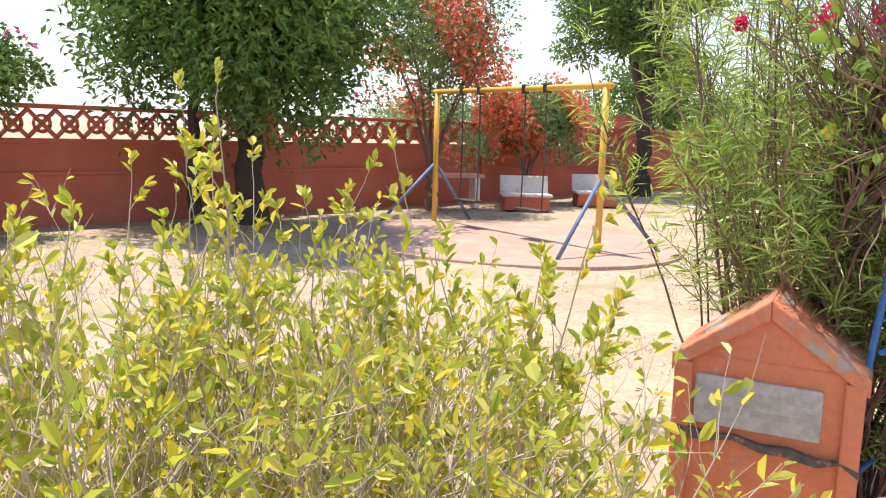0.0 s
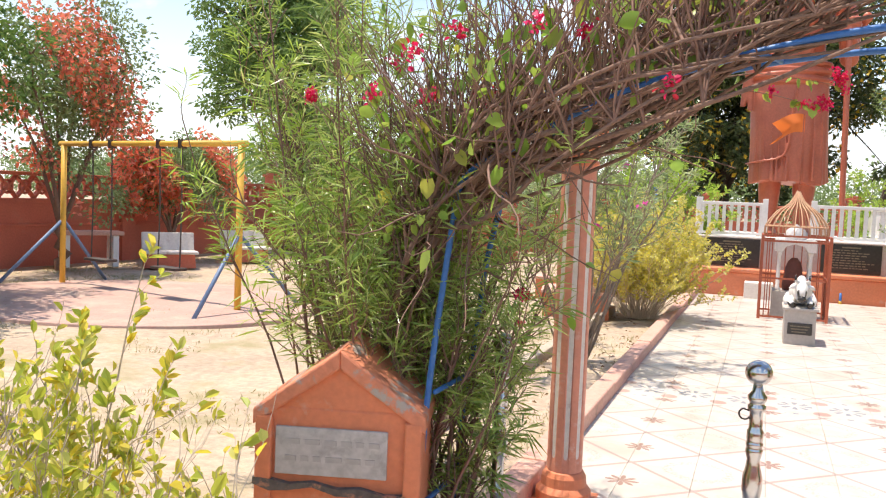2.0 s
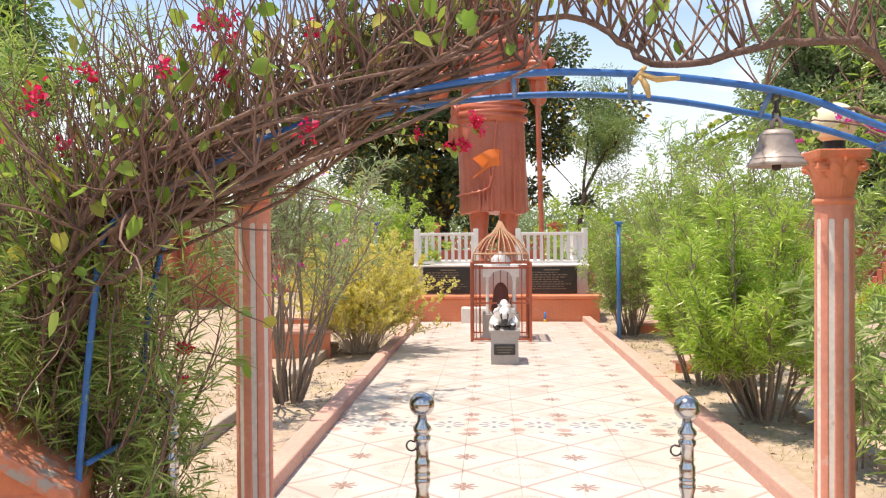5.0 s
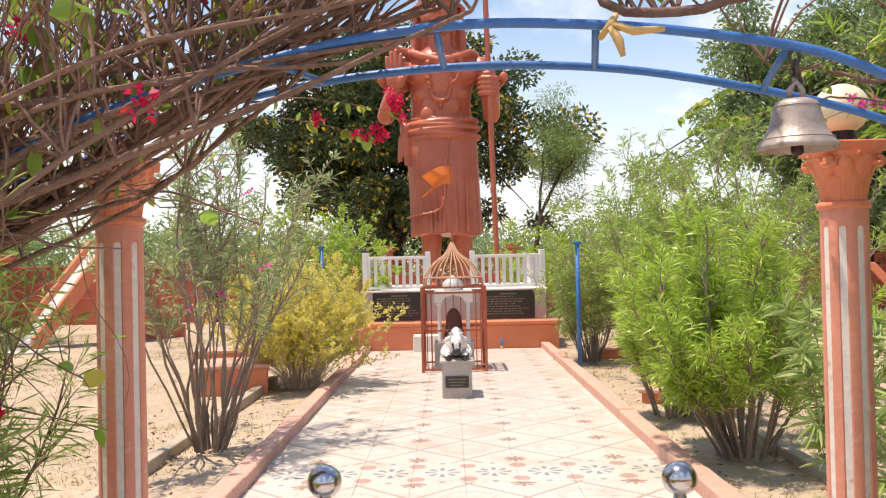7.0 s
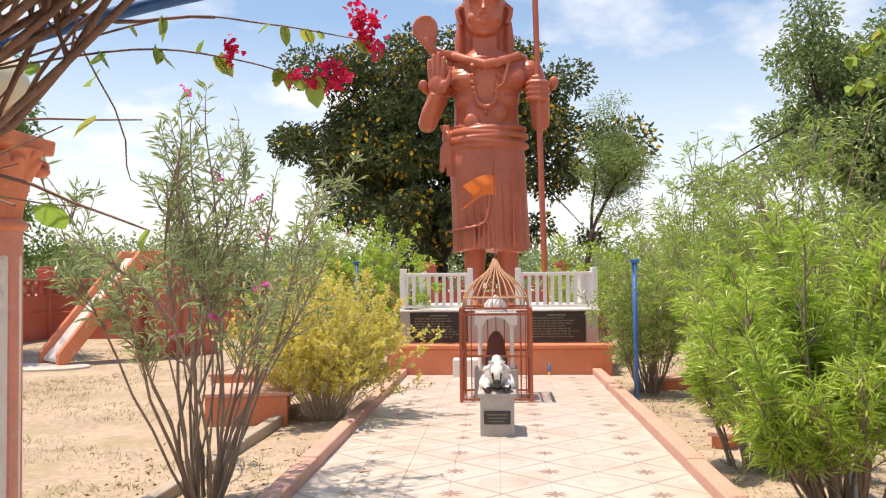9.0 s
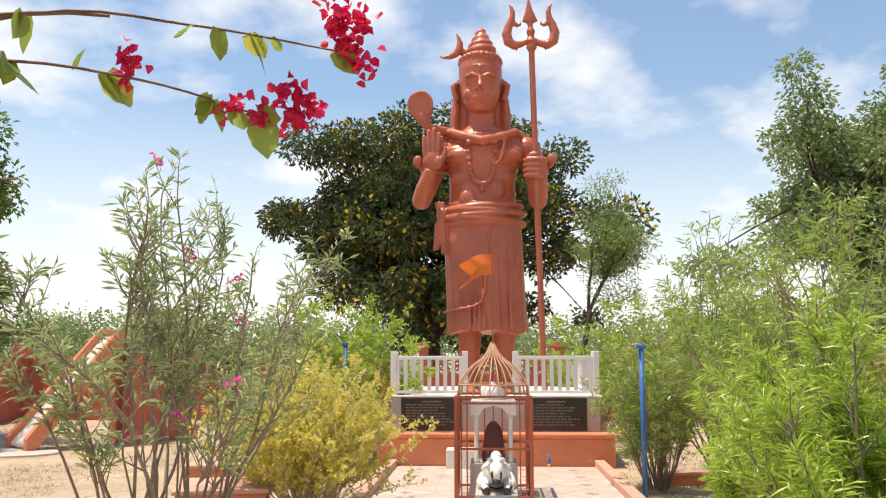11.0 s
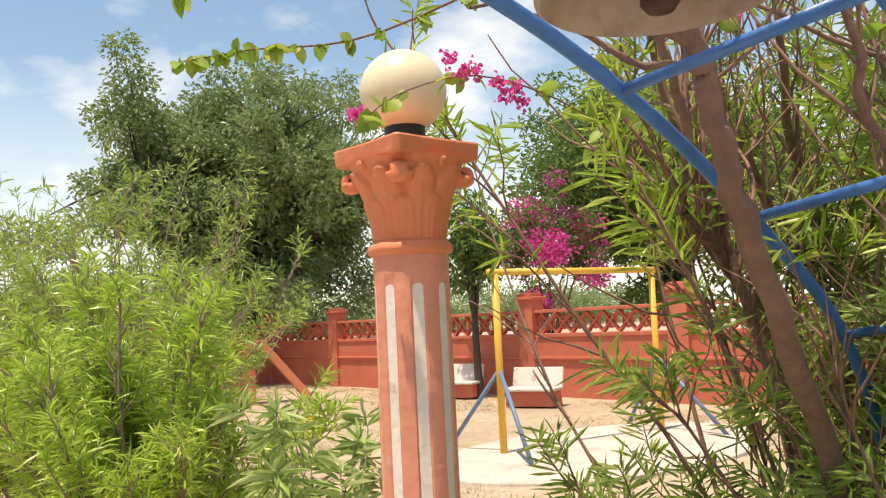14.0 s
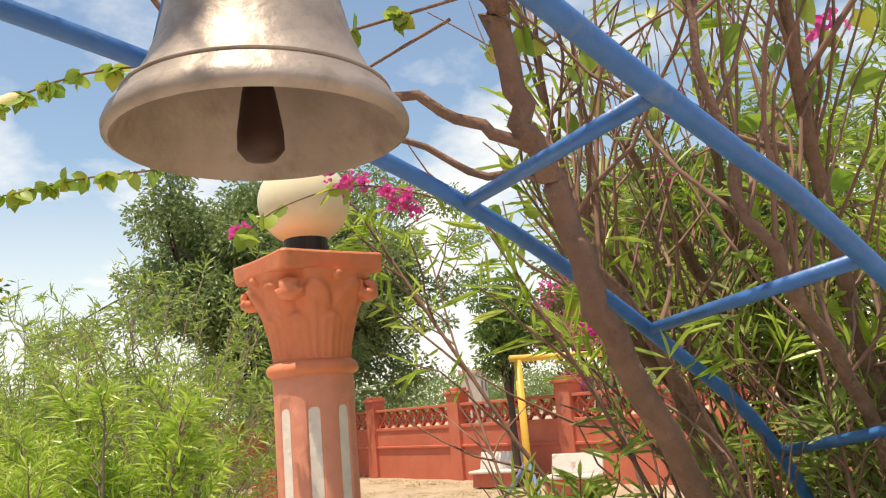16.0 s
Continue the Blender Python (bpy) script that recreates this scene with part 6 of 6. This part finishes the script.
shrub(RNG, S, TWIGRED, L_OLE, stems=12, height=0.95, spread=0.35, base=0.12, stem_r=0.008, twigs=10, twig_len=0.22, leaf_len=0.13, leaf_w=0.011, per_twig=16, leaf_from=0.2, low=0.08, wander=0.08, droop=0.25, lift=0.0)
S = plant("oleander", "leaning oleander shoots with feathery leaf tufts", "shrub", (-2.7, -0.35, 0))
shrub(RNG, S, TWIGRED, L_BRIGHT, stems=11, height=2.75, spread=1.1, base=0.15, stem_r=0.010, twigs=12, twig_len=0.34, leaf_len=0.13, leaf_w=0.010, per_twig=18, leaf_from=0.55, low=0.9, wander=0.07, lift=0.0)
for x, y, h, n in ((3.3, -0.7, 2.9, 26), (2.95, -1.10, 2.9, 28), (3.0, -0.85, 2.2, 20), (2.6, -1.3, 1.6, 18), (2.46, -0.92, 1.7, 16), (2.3, -1.12, 1.6, 14), (3.4, -1.0, 3.0, 22), (2.3, -0.82, 1.65, 22), (2.2, -0.72, 1.35, 18), (2.12, -0.95, 1.15, 10), (2.0, -0.98, 1.0, 12)):
    S = plant("oleander", "dense narrow leaved bush around the arch foot", "shrub", (x, y, 0))
    # front bushes (y < -0.95): sunlight put into the leaf colour by a paler material
    shrub(RNG, S, TWIGRED, L_OLEPALE if y < -0.95 else L_OLE, stems=n, height=h, spread=0.48, base=0.22, stem_r=0.010, twigs=14, twig_len=0.32, leaf_len=0.095, leaf_w=0.0085, per_twig=24, wander=0.07, leaf_from=0.18, low=0.2, sides=6, lift=0.01)

S = plant("oleander", "tall oleander with yellow green leafy tops through the arch", "shrub", (2.68, -0.78, 0))
shrub(RNG, S, TWIGRED, L_BRIGHT, stems=28, height=3.0, spread=0.9, base=0.2, stem_r=0.011, twigs=13, twig_len=0.36, leaf_len=0.10, leaf_w=0.0095, per_twig=14, leaf_from=0.55, wander=0.08, low=1.75, sides=6, lift=0.0)

# hedge at the entrance
hedge_rng = np.random.default_rng(21)
for x, y, h in ((-2.15, -2.75, 0.98), (-2.05, -3.25, 1.05), (-2.55, -2.6, 1.0), (-2.5, -3.1, 1.1), (-2.45, -3.6, 1.15), (-3.0, -2.7, 1.12), (-2.95, -3.3, 1.2), (-2.6, -4.05, 1.25), (-3.4, -2.9, 1.2), (-3.3, -3.7, 1.25), (-3.8, -3.4, 1.3)):
    S = plant("hedge_shrub", "yellow green hedge shrub with dry twigs and small leaves", "shrub", (x, y, 0), group="hedge at the entrance")
    shrub(hedge_rng, S, TWIGDRY, L_HEDGE, stems=40, height=h, spread=0.75, base=0.18, stem_r=0.0055, twigs=10, twig_len=0.30, leaf_len=0.052, leaf_w=0.025, per_twig=2, leaf_from=0.3, wander=0.2, open_leaf=0.62, droop=0.0, sides=6, low=0.2, lift=0.0)
for x, y, h in ((-2.75, -3.0, 1.45), (-3.1, -3.3, 1.6), (-2.3, -2.8, 1.25), (-2.7, -2.9, 1.42), (-2.4, -2.5, 1.35), (-3.0, -3.9, 1.7), (-3.2, -2.6, 1.5), (-2.7, -3.75, 1.5), (-3.3, -3.5, 1.7), (-3.5, -3.1, 1.65)):
    S = plant("hedge_shrub", "tall young hedge shoots with upright leaves", "shrub", (x, y, 0), group="hedge at the entrance")
    shrub(hedge_rng, S, TWIGDRY, L_HEDGE, stems=5, height=h, spread=0.3, base=0.1, stem_r=0.005, twigs=8, twig_len=0.16, leaf_len=0.046, leaf_w=0.021, per_twig=8, leaf_from=0.5, wander=0.08, open_leaf=0.55, droop=0.0, sides=6)


# ---- bougainvillea over the arch ----
def heart_leaves(rng, at, along, size):
    """Broad pointed leaves, cupped along the rib: eight outline points round a raised spine."""
    n = len(at)
    d = unit(along + rng.normal(0, 1e-4, (n, 3)))
    s = unit(np.cross(d, rng.normal(0, 1, (n, 3))))
    up = np.cross(s, d)
    ln = (size * rng.uniform(0.6, 1.2, n))[:, None]
    cup = rng.uniform(0.10, 0.45, (n, 1))
    rows = [at, at + d * ln * 0.35, at + d * ln * 0.72, at + d * ln * 1.05 - np.array((0, 0, 1)) * ln * 0.08]
    spread = (0.0, 0.40, 0.33, 0.0)
    v = [rows[0]]
    for k in (1, 2):
        w = ln * spread[k]
        v += [rows[k] - s * w + up * w * cup, rows[k], rows[k] + s * w + up * w * cup]
    lobes = [at - d * ln * 0.06 - s * ln * 0.26 + up * ln * 0.26 * cup, at - d * ln * 0.06 + s * ln * 0.26 + up * ln * 0.26 * cup]
    v = np.stack(v + [rows[3]] + lobes, 1)
    k = np.arange(n)[:, None] * 10
    quads = ((8, 0, 2, 1), (0, 9, 3, 2), (1, 2, 5, 4), (2, 3, 6, 5), (4, 5, 7, 7), (5, 6, 7, 7))
    q = np.concatenate([k + np.array(c) for c in quads[:4]], 1).reshape(-1, 4)
    tips = np.concatenate((k + np.array((4, 5, 7)), k + np.array((5, 6, 7))), 1).reshape(-1, 3)
    return v.reshape(-1, 3), q, tips


def leaf_mesh(name, v, q, tips, material, parent):
    me = bpy.data.meshes.new(name)
    me.from_pydata(v.tolist(), [], q.tolist() + tips.tolist())
    me.polygons.foreach_set("use_smooth", [True] * len(me.polygons))
    me.materials.append(material)
    ob = new(name, me)
    ob.parent = parent
    return ob


def climber(name, label, rng, base, guides, twig_count, leaf_count, bract_count, leaf, zone, bract):
    """Trunks follow the guides, thin shoots rise from them, heart leaves and bracts sit on the shoots."""
    root = plant(name, label, "climber", base)
    tw = Wood(4)
    nodes = []
    for g, r0, r1 in guides:
        pts = np.array(smooth_line(g, 4)) + 0.0
        pts = pts + rng.normal(0, 0.006, pts.shape) - np.array(base)
        w = Wood(7)
        w.stem(pts, np.linspace(r0, r1, len(pts)))
        w.mesh("trunk", BARK, root)
        nodes.append(pts[len(pts) // 3:])
    nodes = np.concatenate(nodes)
    at, along, tips = [], [], []
    for _ in range(twig_count):
        p = nodes[rng.integers(len(nodes))]
        d = np.array((rng.normal(0, 0.38), rng.normal(0, 0.34), rng.uniform(0.5, 1.0)))
        if rng.uniform() < 0.06:
            d[2] = rng.uniform(-0.3, 0.1)
        pts, dd = curve(rng, p, d, rng.uniform(0.3, 1.0), 8, 0.16, 0.06)
        wp = pts + np.array(base)
        if ((wp[:, 0] > -0.5) & (wp[:, 0] < 1.75) & (wp[:, 2] < 2.28)).any():
            continue
        tw.stem(pts, np.linspace(0.0055, 0.0018, len(pts)) * rng.uniform(0.6, 1.4))
        at.append(pts[2:])
        along.append(np.repeat(dd[None], len(pts) - 2, 0))
        tips.append(pts[-1])
    at, along, tips = np.concatenate(at), np.concatenate(along), np.array(tips)
    tagged(tw.mesh("shoot_tangle", TWIGRED, root), kind="stuff")
    pick = rng.integers(len(at), size=leaf_count)
    v, q, tips_q = heart_leaves(rng, at[pick], rng.normal(0, 0.8, (leaf_count, 3)) + np.array((0, 0, -0.9)), leaf)
    tagged(leaf_mesh("foliage", v, q, tips_q, L_BOUG, root), kind="stuff")
    good = tips[zone(tips + np.array(base))]
    for k in range(bract_count):
        c = np.repeat(good[rng.integers(len(good))][None], 22, 0)
        v, q = leaves(rng, c + rng.normal(0, 0.021, c.shape), rng.normal(0, 1, c.shape), 0.027, 0.023, fold=0.3, sides=6)
        tagged(mesh_np("bract", v, q, bract, root), kind="stuff")
    return root


west = []
crng = np.random.default_rng(4)
for k in range(26):
    o = crng.normal(0, 0.05, (7, 3)) * np.array((1, 1.1, 1))
    dy = crng.uniform(-0.46, 0.12)
    low = crng.uniform(-0.13, 0.09)
    lift = crng.uniform(0.06, 0.26)
    end = crng.uniform(0.0, 0.75)
    g = [(-2.12, -0.75, 0.0), (-2.08, -0.82 + dy * 0.2, 0.8), (-1.95, -0.95 + dy * 0.4, 1.30), (-1.77, -0.98 + dy * 0.6, 1.58), (-1.52, -1.0 + dy, 1.79 + low), (-0.95, -1.0 + dy, 2.06 + low), (-0.5 + 0.7 * end, -1.12 + dy * 0.4, 2.24 + lift)]
    thick = crng.uniform(0.026, 0.038) if k % 4 == 0 else crng.uniform(0.009, 0.021)
    west.append(([tuple(np.array(p) + q) for p, q in zip(g, o)], thick, 0.006))
climber("bougainvillea", "old bougainvillea with tangled bare stems and crimson bracts over the arch", crng, (-2.1, -0.75, 0), west, 1050, 850, 24, 0.068, lambda p: (p[:, 0] < 0.0) & (p[:, 1] < -0.95) & (p[:, 2] > 2.0), F_RED)
east = [([(2.36, -0.70, 0.0), (2.30, -0.74, 0.7), (2.10, -0.80, 1.25), (1.80, -0.87, 1.58), (1.61, -0.9, 1.815), (1.578, -0.9, 1.923), (1.545, -0.9, 2.021), (1.512, -0.9, 2.082), (1.479, -0.9, 2.143), (1.446, -0.91, 2.24), (1.40, -0.93, 2.33), (1.25, -1.02, 2.42), (1.0, -1.12, 2.41), (0.70, -1.2, 2.34), (0.45, -1.24, 2.30), (0.30, -1.22, 2.40), (0.10, -1.18, 2.50), (-0.4, -1.15, 2.54)], 0.027, 0.011),
        ([(1.50, -0.9, 2.10), (1.40, -0.84, 2.16), (1.28, -0.78, 2.20), (1.15, -0.74, 2.25), (1.0, -0.72, 2.27)], 0.011, 0.004),
        ([(1.53, -0.9, 2.05), (1.43, -0.82, 2.08), (1.30, -0.76, 2.14), (1.16, -0.72, 2.16)], 0.008, 0.003),
        ([(2.3, -0.75, 0.9), (2.15, -0.72, 1.5), (1.98, -0.70, 1.80), (1.80, -0.70, 2.00), (1.66, -0.74, 2.16), (1.60, -0.76, 2.40)], 0.020, 0.006),
        ([(2.4, -0.95, 0.9), (2.25, -1.0, 1.5), (2.05, -1.02, 1.76), (1.85, -1.05, 1.92), (1.75, -1.05, 2.15), (1.72, -1.05, 2.45)], 0.018, 0.006),
        ([(2.45, -0.6, 0.9), (2.3, -0.55, 1.5), (2.20, -0.5, 1.9), (2.0, -0.5, 2.2), (1.9, -0.52, 2.5)], 0.018, 0.006),
        ([(2.5, -0.9, 0.0), (2.5, -0.9, 1.0), (2.35, -0.95, 1.6), (2.05, -1.05, 2.1), (1.7, -1.2, 2.55)], 0.03, 0.008),
        ([(2.6, -0.6, 0.0), (2.6, -0.5, 0.9), (2.5, -0.5, 1.45), (2.35, -0.5, 1.68), (2.2, -0.5, 1.80), (2.05, -0.5, 1.88)], 0.030, 0.012),
        ([(2.9, -0.6, 0.0), (2.9, -0.55, 1.0), (2.8, -0.5, 1.6), (2.55, -0.45, 1.95), (2.3, -0.45, 2.35)], 0.03, 0.010),
        ([(2.9, -0.5, 0.0), (2.9, -0.5, 1.2), (2.7, -0.5, 1.9), (2.4, -0.6, 2.4)], 0.03, 0.010)]
climber("bougainvillea", "woody bougainvillea trunks climbing the arch with few magenta bracts", crng, (2.1, -0.65, 0), east, 420, 420, 14, 0.05, lambda p: (p[:, 0] > 1.1) & (p[:, 2] > 2.3), F_PINK)


def spray(points, flowers, leaf_n, label, bract):
    root = plant("bougainvillea_branch", label, "branch", points[0])
    rng = np.random.default_rng(int(abs(points[1][0] * 1000)) + leaf_n)
    w = Wood(5)
    pts = np.array(smooth_line(points, 5)) - np.array(points[0])
    w.stem(pts, np.linspace(0.0028, 0.0012, len(pts)))
    w.mesh("shoot", TWIGRED, root)
    size = 0.042 if flowers else 0.026
    k = rng.integers(2, len(pts), leaf_n)
    v, q, tips_q = heart_leaves(rng, pts[k], rng.normal(0, 0.8, (leaf_n, 3)) + np.array((0, 0, -0.9)), size)
    tagged(leaf_mesh("foliage", v, q, tips_q, L_BOUG, root), kind="stuff")
    for fl in flowers:
        c = np.repeat((np.array(fl) - np.array(points[0]))[None], 30, 0)
        v, q = leaves(rng, c + rng.normal(0, 0.0085, c.shape), rng.normal(0, 1, c.shape), 0.0135, 0.0125, fold=0.3, sides=6)
        tagged(mesh_np("bract", v, q, bract, root), kind="stuff")
    return root


spray([(-1.025, -0.8, 2.075), (-0.695, -0.78, 2.120), (-0.495, -0.76, 2.100), (-0.345, -0.75, 2.055)], [(-0.380, -0.75, 2.065), (-0.340, -0.75, 2.055), (-0.310, -0.75, 2.080), (-0.290, -0.75, 2.065), (-0.305, -0.75, 2.045), (-0.505, -0.76, 2.115)], 16, "thin thorny bougainvillea branch with crimson bracts", F_RED)
spray([(-0.990, -0.8, 2.080), (-0.640, -0.76, 2.185), (-0.440, -0.74, 2.175), (-0.260, -0.72, 2.145)], [(-0.250, -0.72, 2.150), (-0.230, -0.72, 2.180), (-0.260, -0.72, 2.195), (-0.230, -0.72, 2.130), (-0.260, -0.72, 2.170)], 9, "thin bougainvillea branch with crimson bracts and large leaves", F_RED)
spray([(1.95, -0.45, 2.05), (1.75, -0.38, 2.16), (1.55, -0.32, 2.20), (1.40, -0.25, 2.16), (1.32, -0.2, 2.10)], [(1.55, -0.32, 2.21), (1.50, -0.33, 2.20), (1.60, -0.34, 2.19), (1.47, -0.32, 2.22), (1.62, -0.34, 2.16), (1.64, -0.35, 2.18), (1.66, -0.35, 2.15), (1.35, -0.13, 2.13), (1.355, -0.13, 2.12)], 22, "thin leafy bougainvillea branch with magenta bracts by the lamp", F_PINK)
spray([(1.40, -0.95, 2.32), (1.12, -0.75, 2.24), (0.90, -0.64, 2.21), (0.74, -0.58, 2.12)], [], 110, "fresh yellow green bougainvillea shoot", F_PINK)
spray([(1.35, -0.9, 2.28), (1.15, -0.5, 2.17), (0.98, -0.35, 2.15), (0.86, -0.3, 2.12)], [], 80, "fresh yellow green bougainvillea shoot below the arch", F_PINK)
spray([(-2.25, -0.95, 1.75), (-2.32, -1.08, 1.92), (-2.40, -1.17, 2.03), (-2.431, -1.2, 2.051)], [(-2.431, -1.2, 2.051), (-2.45, -1.2, 2.04), (-2.415, -1.21, 2.065), (-2.44, -1.19, 2.07), (-2.42, -1.2, 2.035)], 3, "single shoot with a crimson bract cluster in the oleander", F_RED)
spray([(-1.70, -0.95, 1.05), (-1.58, -0.98, 1.18), (-1.50, -1.0, 1.22), (-1.45, -1.0, 1.21)], [(-1.45, -1.0, 1.215), (-1.47, -1.0, 1.225), (-1.44, -1.0, 1.20), (-1.485, -1.0, 1.21), (-1.47, -1.0, 1.08)], 5, "low shoot with dark crimson bracts beside a bollard", F_RED)


# ---- path tiles ----
def chamfered(w, d, h, c=0.004):
    bm = bmesh.new()
    low = [bm.verts.new((sx * w / 2, sy * d / 2, -h)) for sx, sy in ((-1, -1), (1, -1), (1, 1), (-1, 1))]
    mid = [bm.verts.new((v.co.x, v.co.y, -c)) for v in low]
    top = [bm.verts.new((v.co.x - math.copysign(c, v.co.x), v.co.y - math.copysign(c, v.co.y), 0)) for v in low]
    for a, b in ((low, mid), (mid, top)):
        for i in range(4):
            j = (i + 1) % 4
            bm.faces.new((a[i], a[j], b[j], b[i]))
    bm.faces.new(top)
    return bm


tile_me = bpy.data.meshes.new("tile")
tb = chamfered(0.4035, 0.376, 0.03, 0.0025)
tb.to_mesh(tile_me)
tb.free()
tile_me.materials.append(TILE)
trng = np.random.default_rng(8)
for i in range(8):
    for j in range(37):
        o = new("tile", tile_me)
        o.parent = path
        o.matrix_basis = pose(-1.595 + 0.2025 + 0.405 * i - 0.02, -1.49 + 0.18875 + 0.3775 * j - 0.38, 0.002 + trng.uniform(-0.0015, 0.0015), trng.uniform(-0.15, 0.15), trng.uniform(-0.15, 0.15))

# ---- grass and litter ----
grng = np.random.default_rng(31)
n = 26000
gx, gy = grng.uniform(-13, 13, n), grng.uniform(-3, 20, n)
keep = np.array([abs(a) > 1.85 and noise.noise((a * 0.5, b * 0.5, 7.0)) + 0.35 * noise.noise((a * 2, b * 2, 2.0)) > 0.02 for a, b in zip(gx, gy)])
at = np.stack((gx[keep], gy[keep], np.full(keep.sum(), -0.035)), 1)
at = np.repeat(at, 7, 0) + grng.normal(0, 1, (len(at) * 7, 3)) * np.array((0.06, 0.06, 0))
gv, gq = leaves(grng, at, grng.normal(0, 0.7, at.shape) + np.array((0, 0, 0.8)), 0.06, 0.006)
tagged(mesh_np("grass", gv, gq, GRASS), "sparse dry grass tufts on the soil", "grass", kind="stuff")
n = 900
side = np.where(grng.uniform(size=n) < 0.5, -1, 1)
at = np.stack((side * grng.uniform(1.8, 3.4, n), grng.uniform(-1, 11, n), np.full(n, 0.0)), 1)
gv, gq = leaves(grng, at, grng.normal(0, 1, (n, 3)) * np.array((1, 1, 0.15)), 0.06, 0.022)
tagged(mesh_np("leaf_litter", gv, gq, leafmat("dead_leaf", [(0.30, 0.20, 0.10), (0.22, 0.13, 0.07), (0.40, 0.30, 0.14)], 0.7, 0.1)), "scattered dry leaves on the soil beside the kerbs", "leaf litter", kind="stuff")
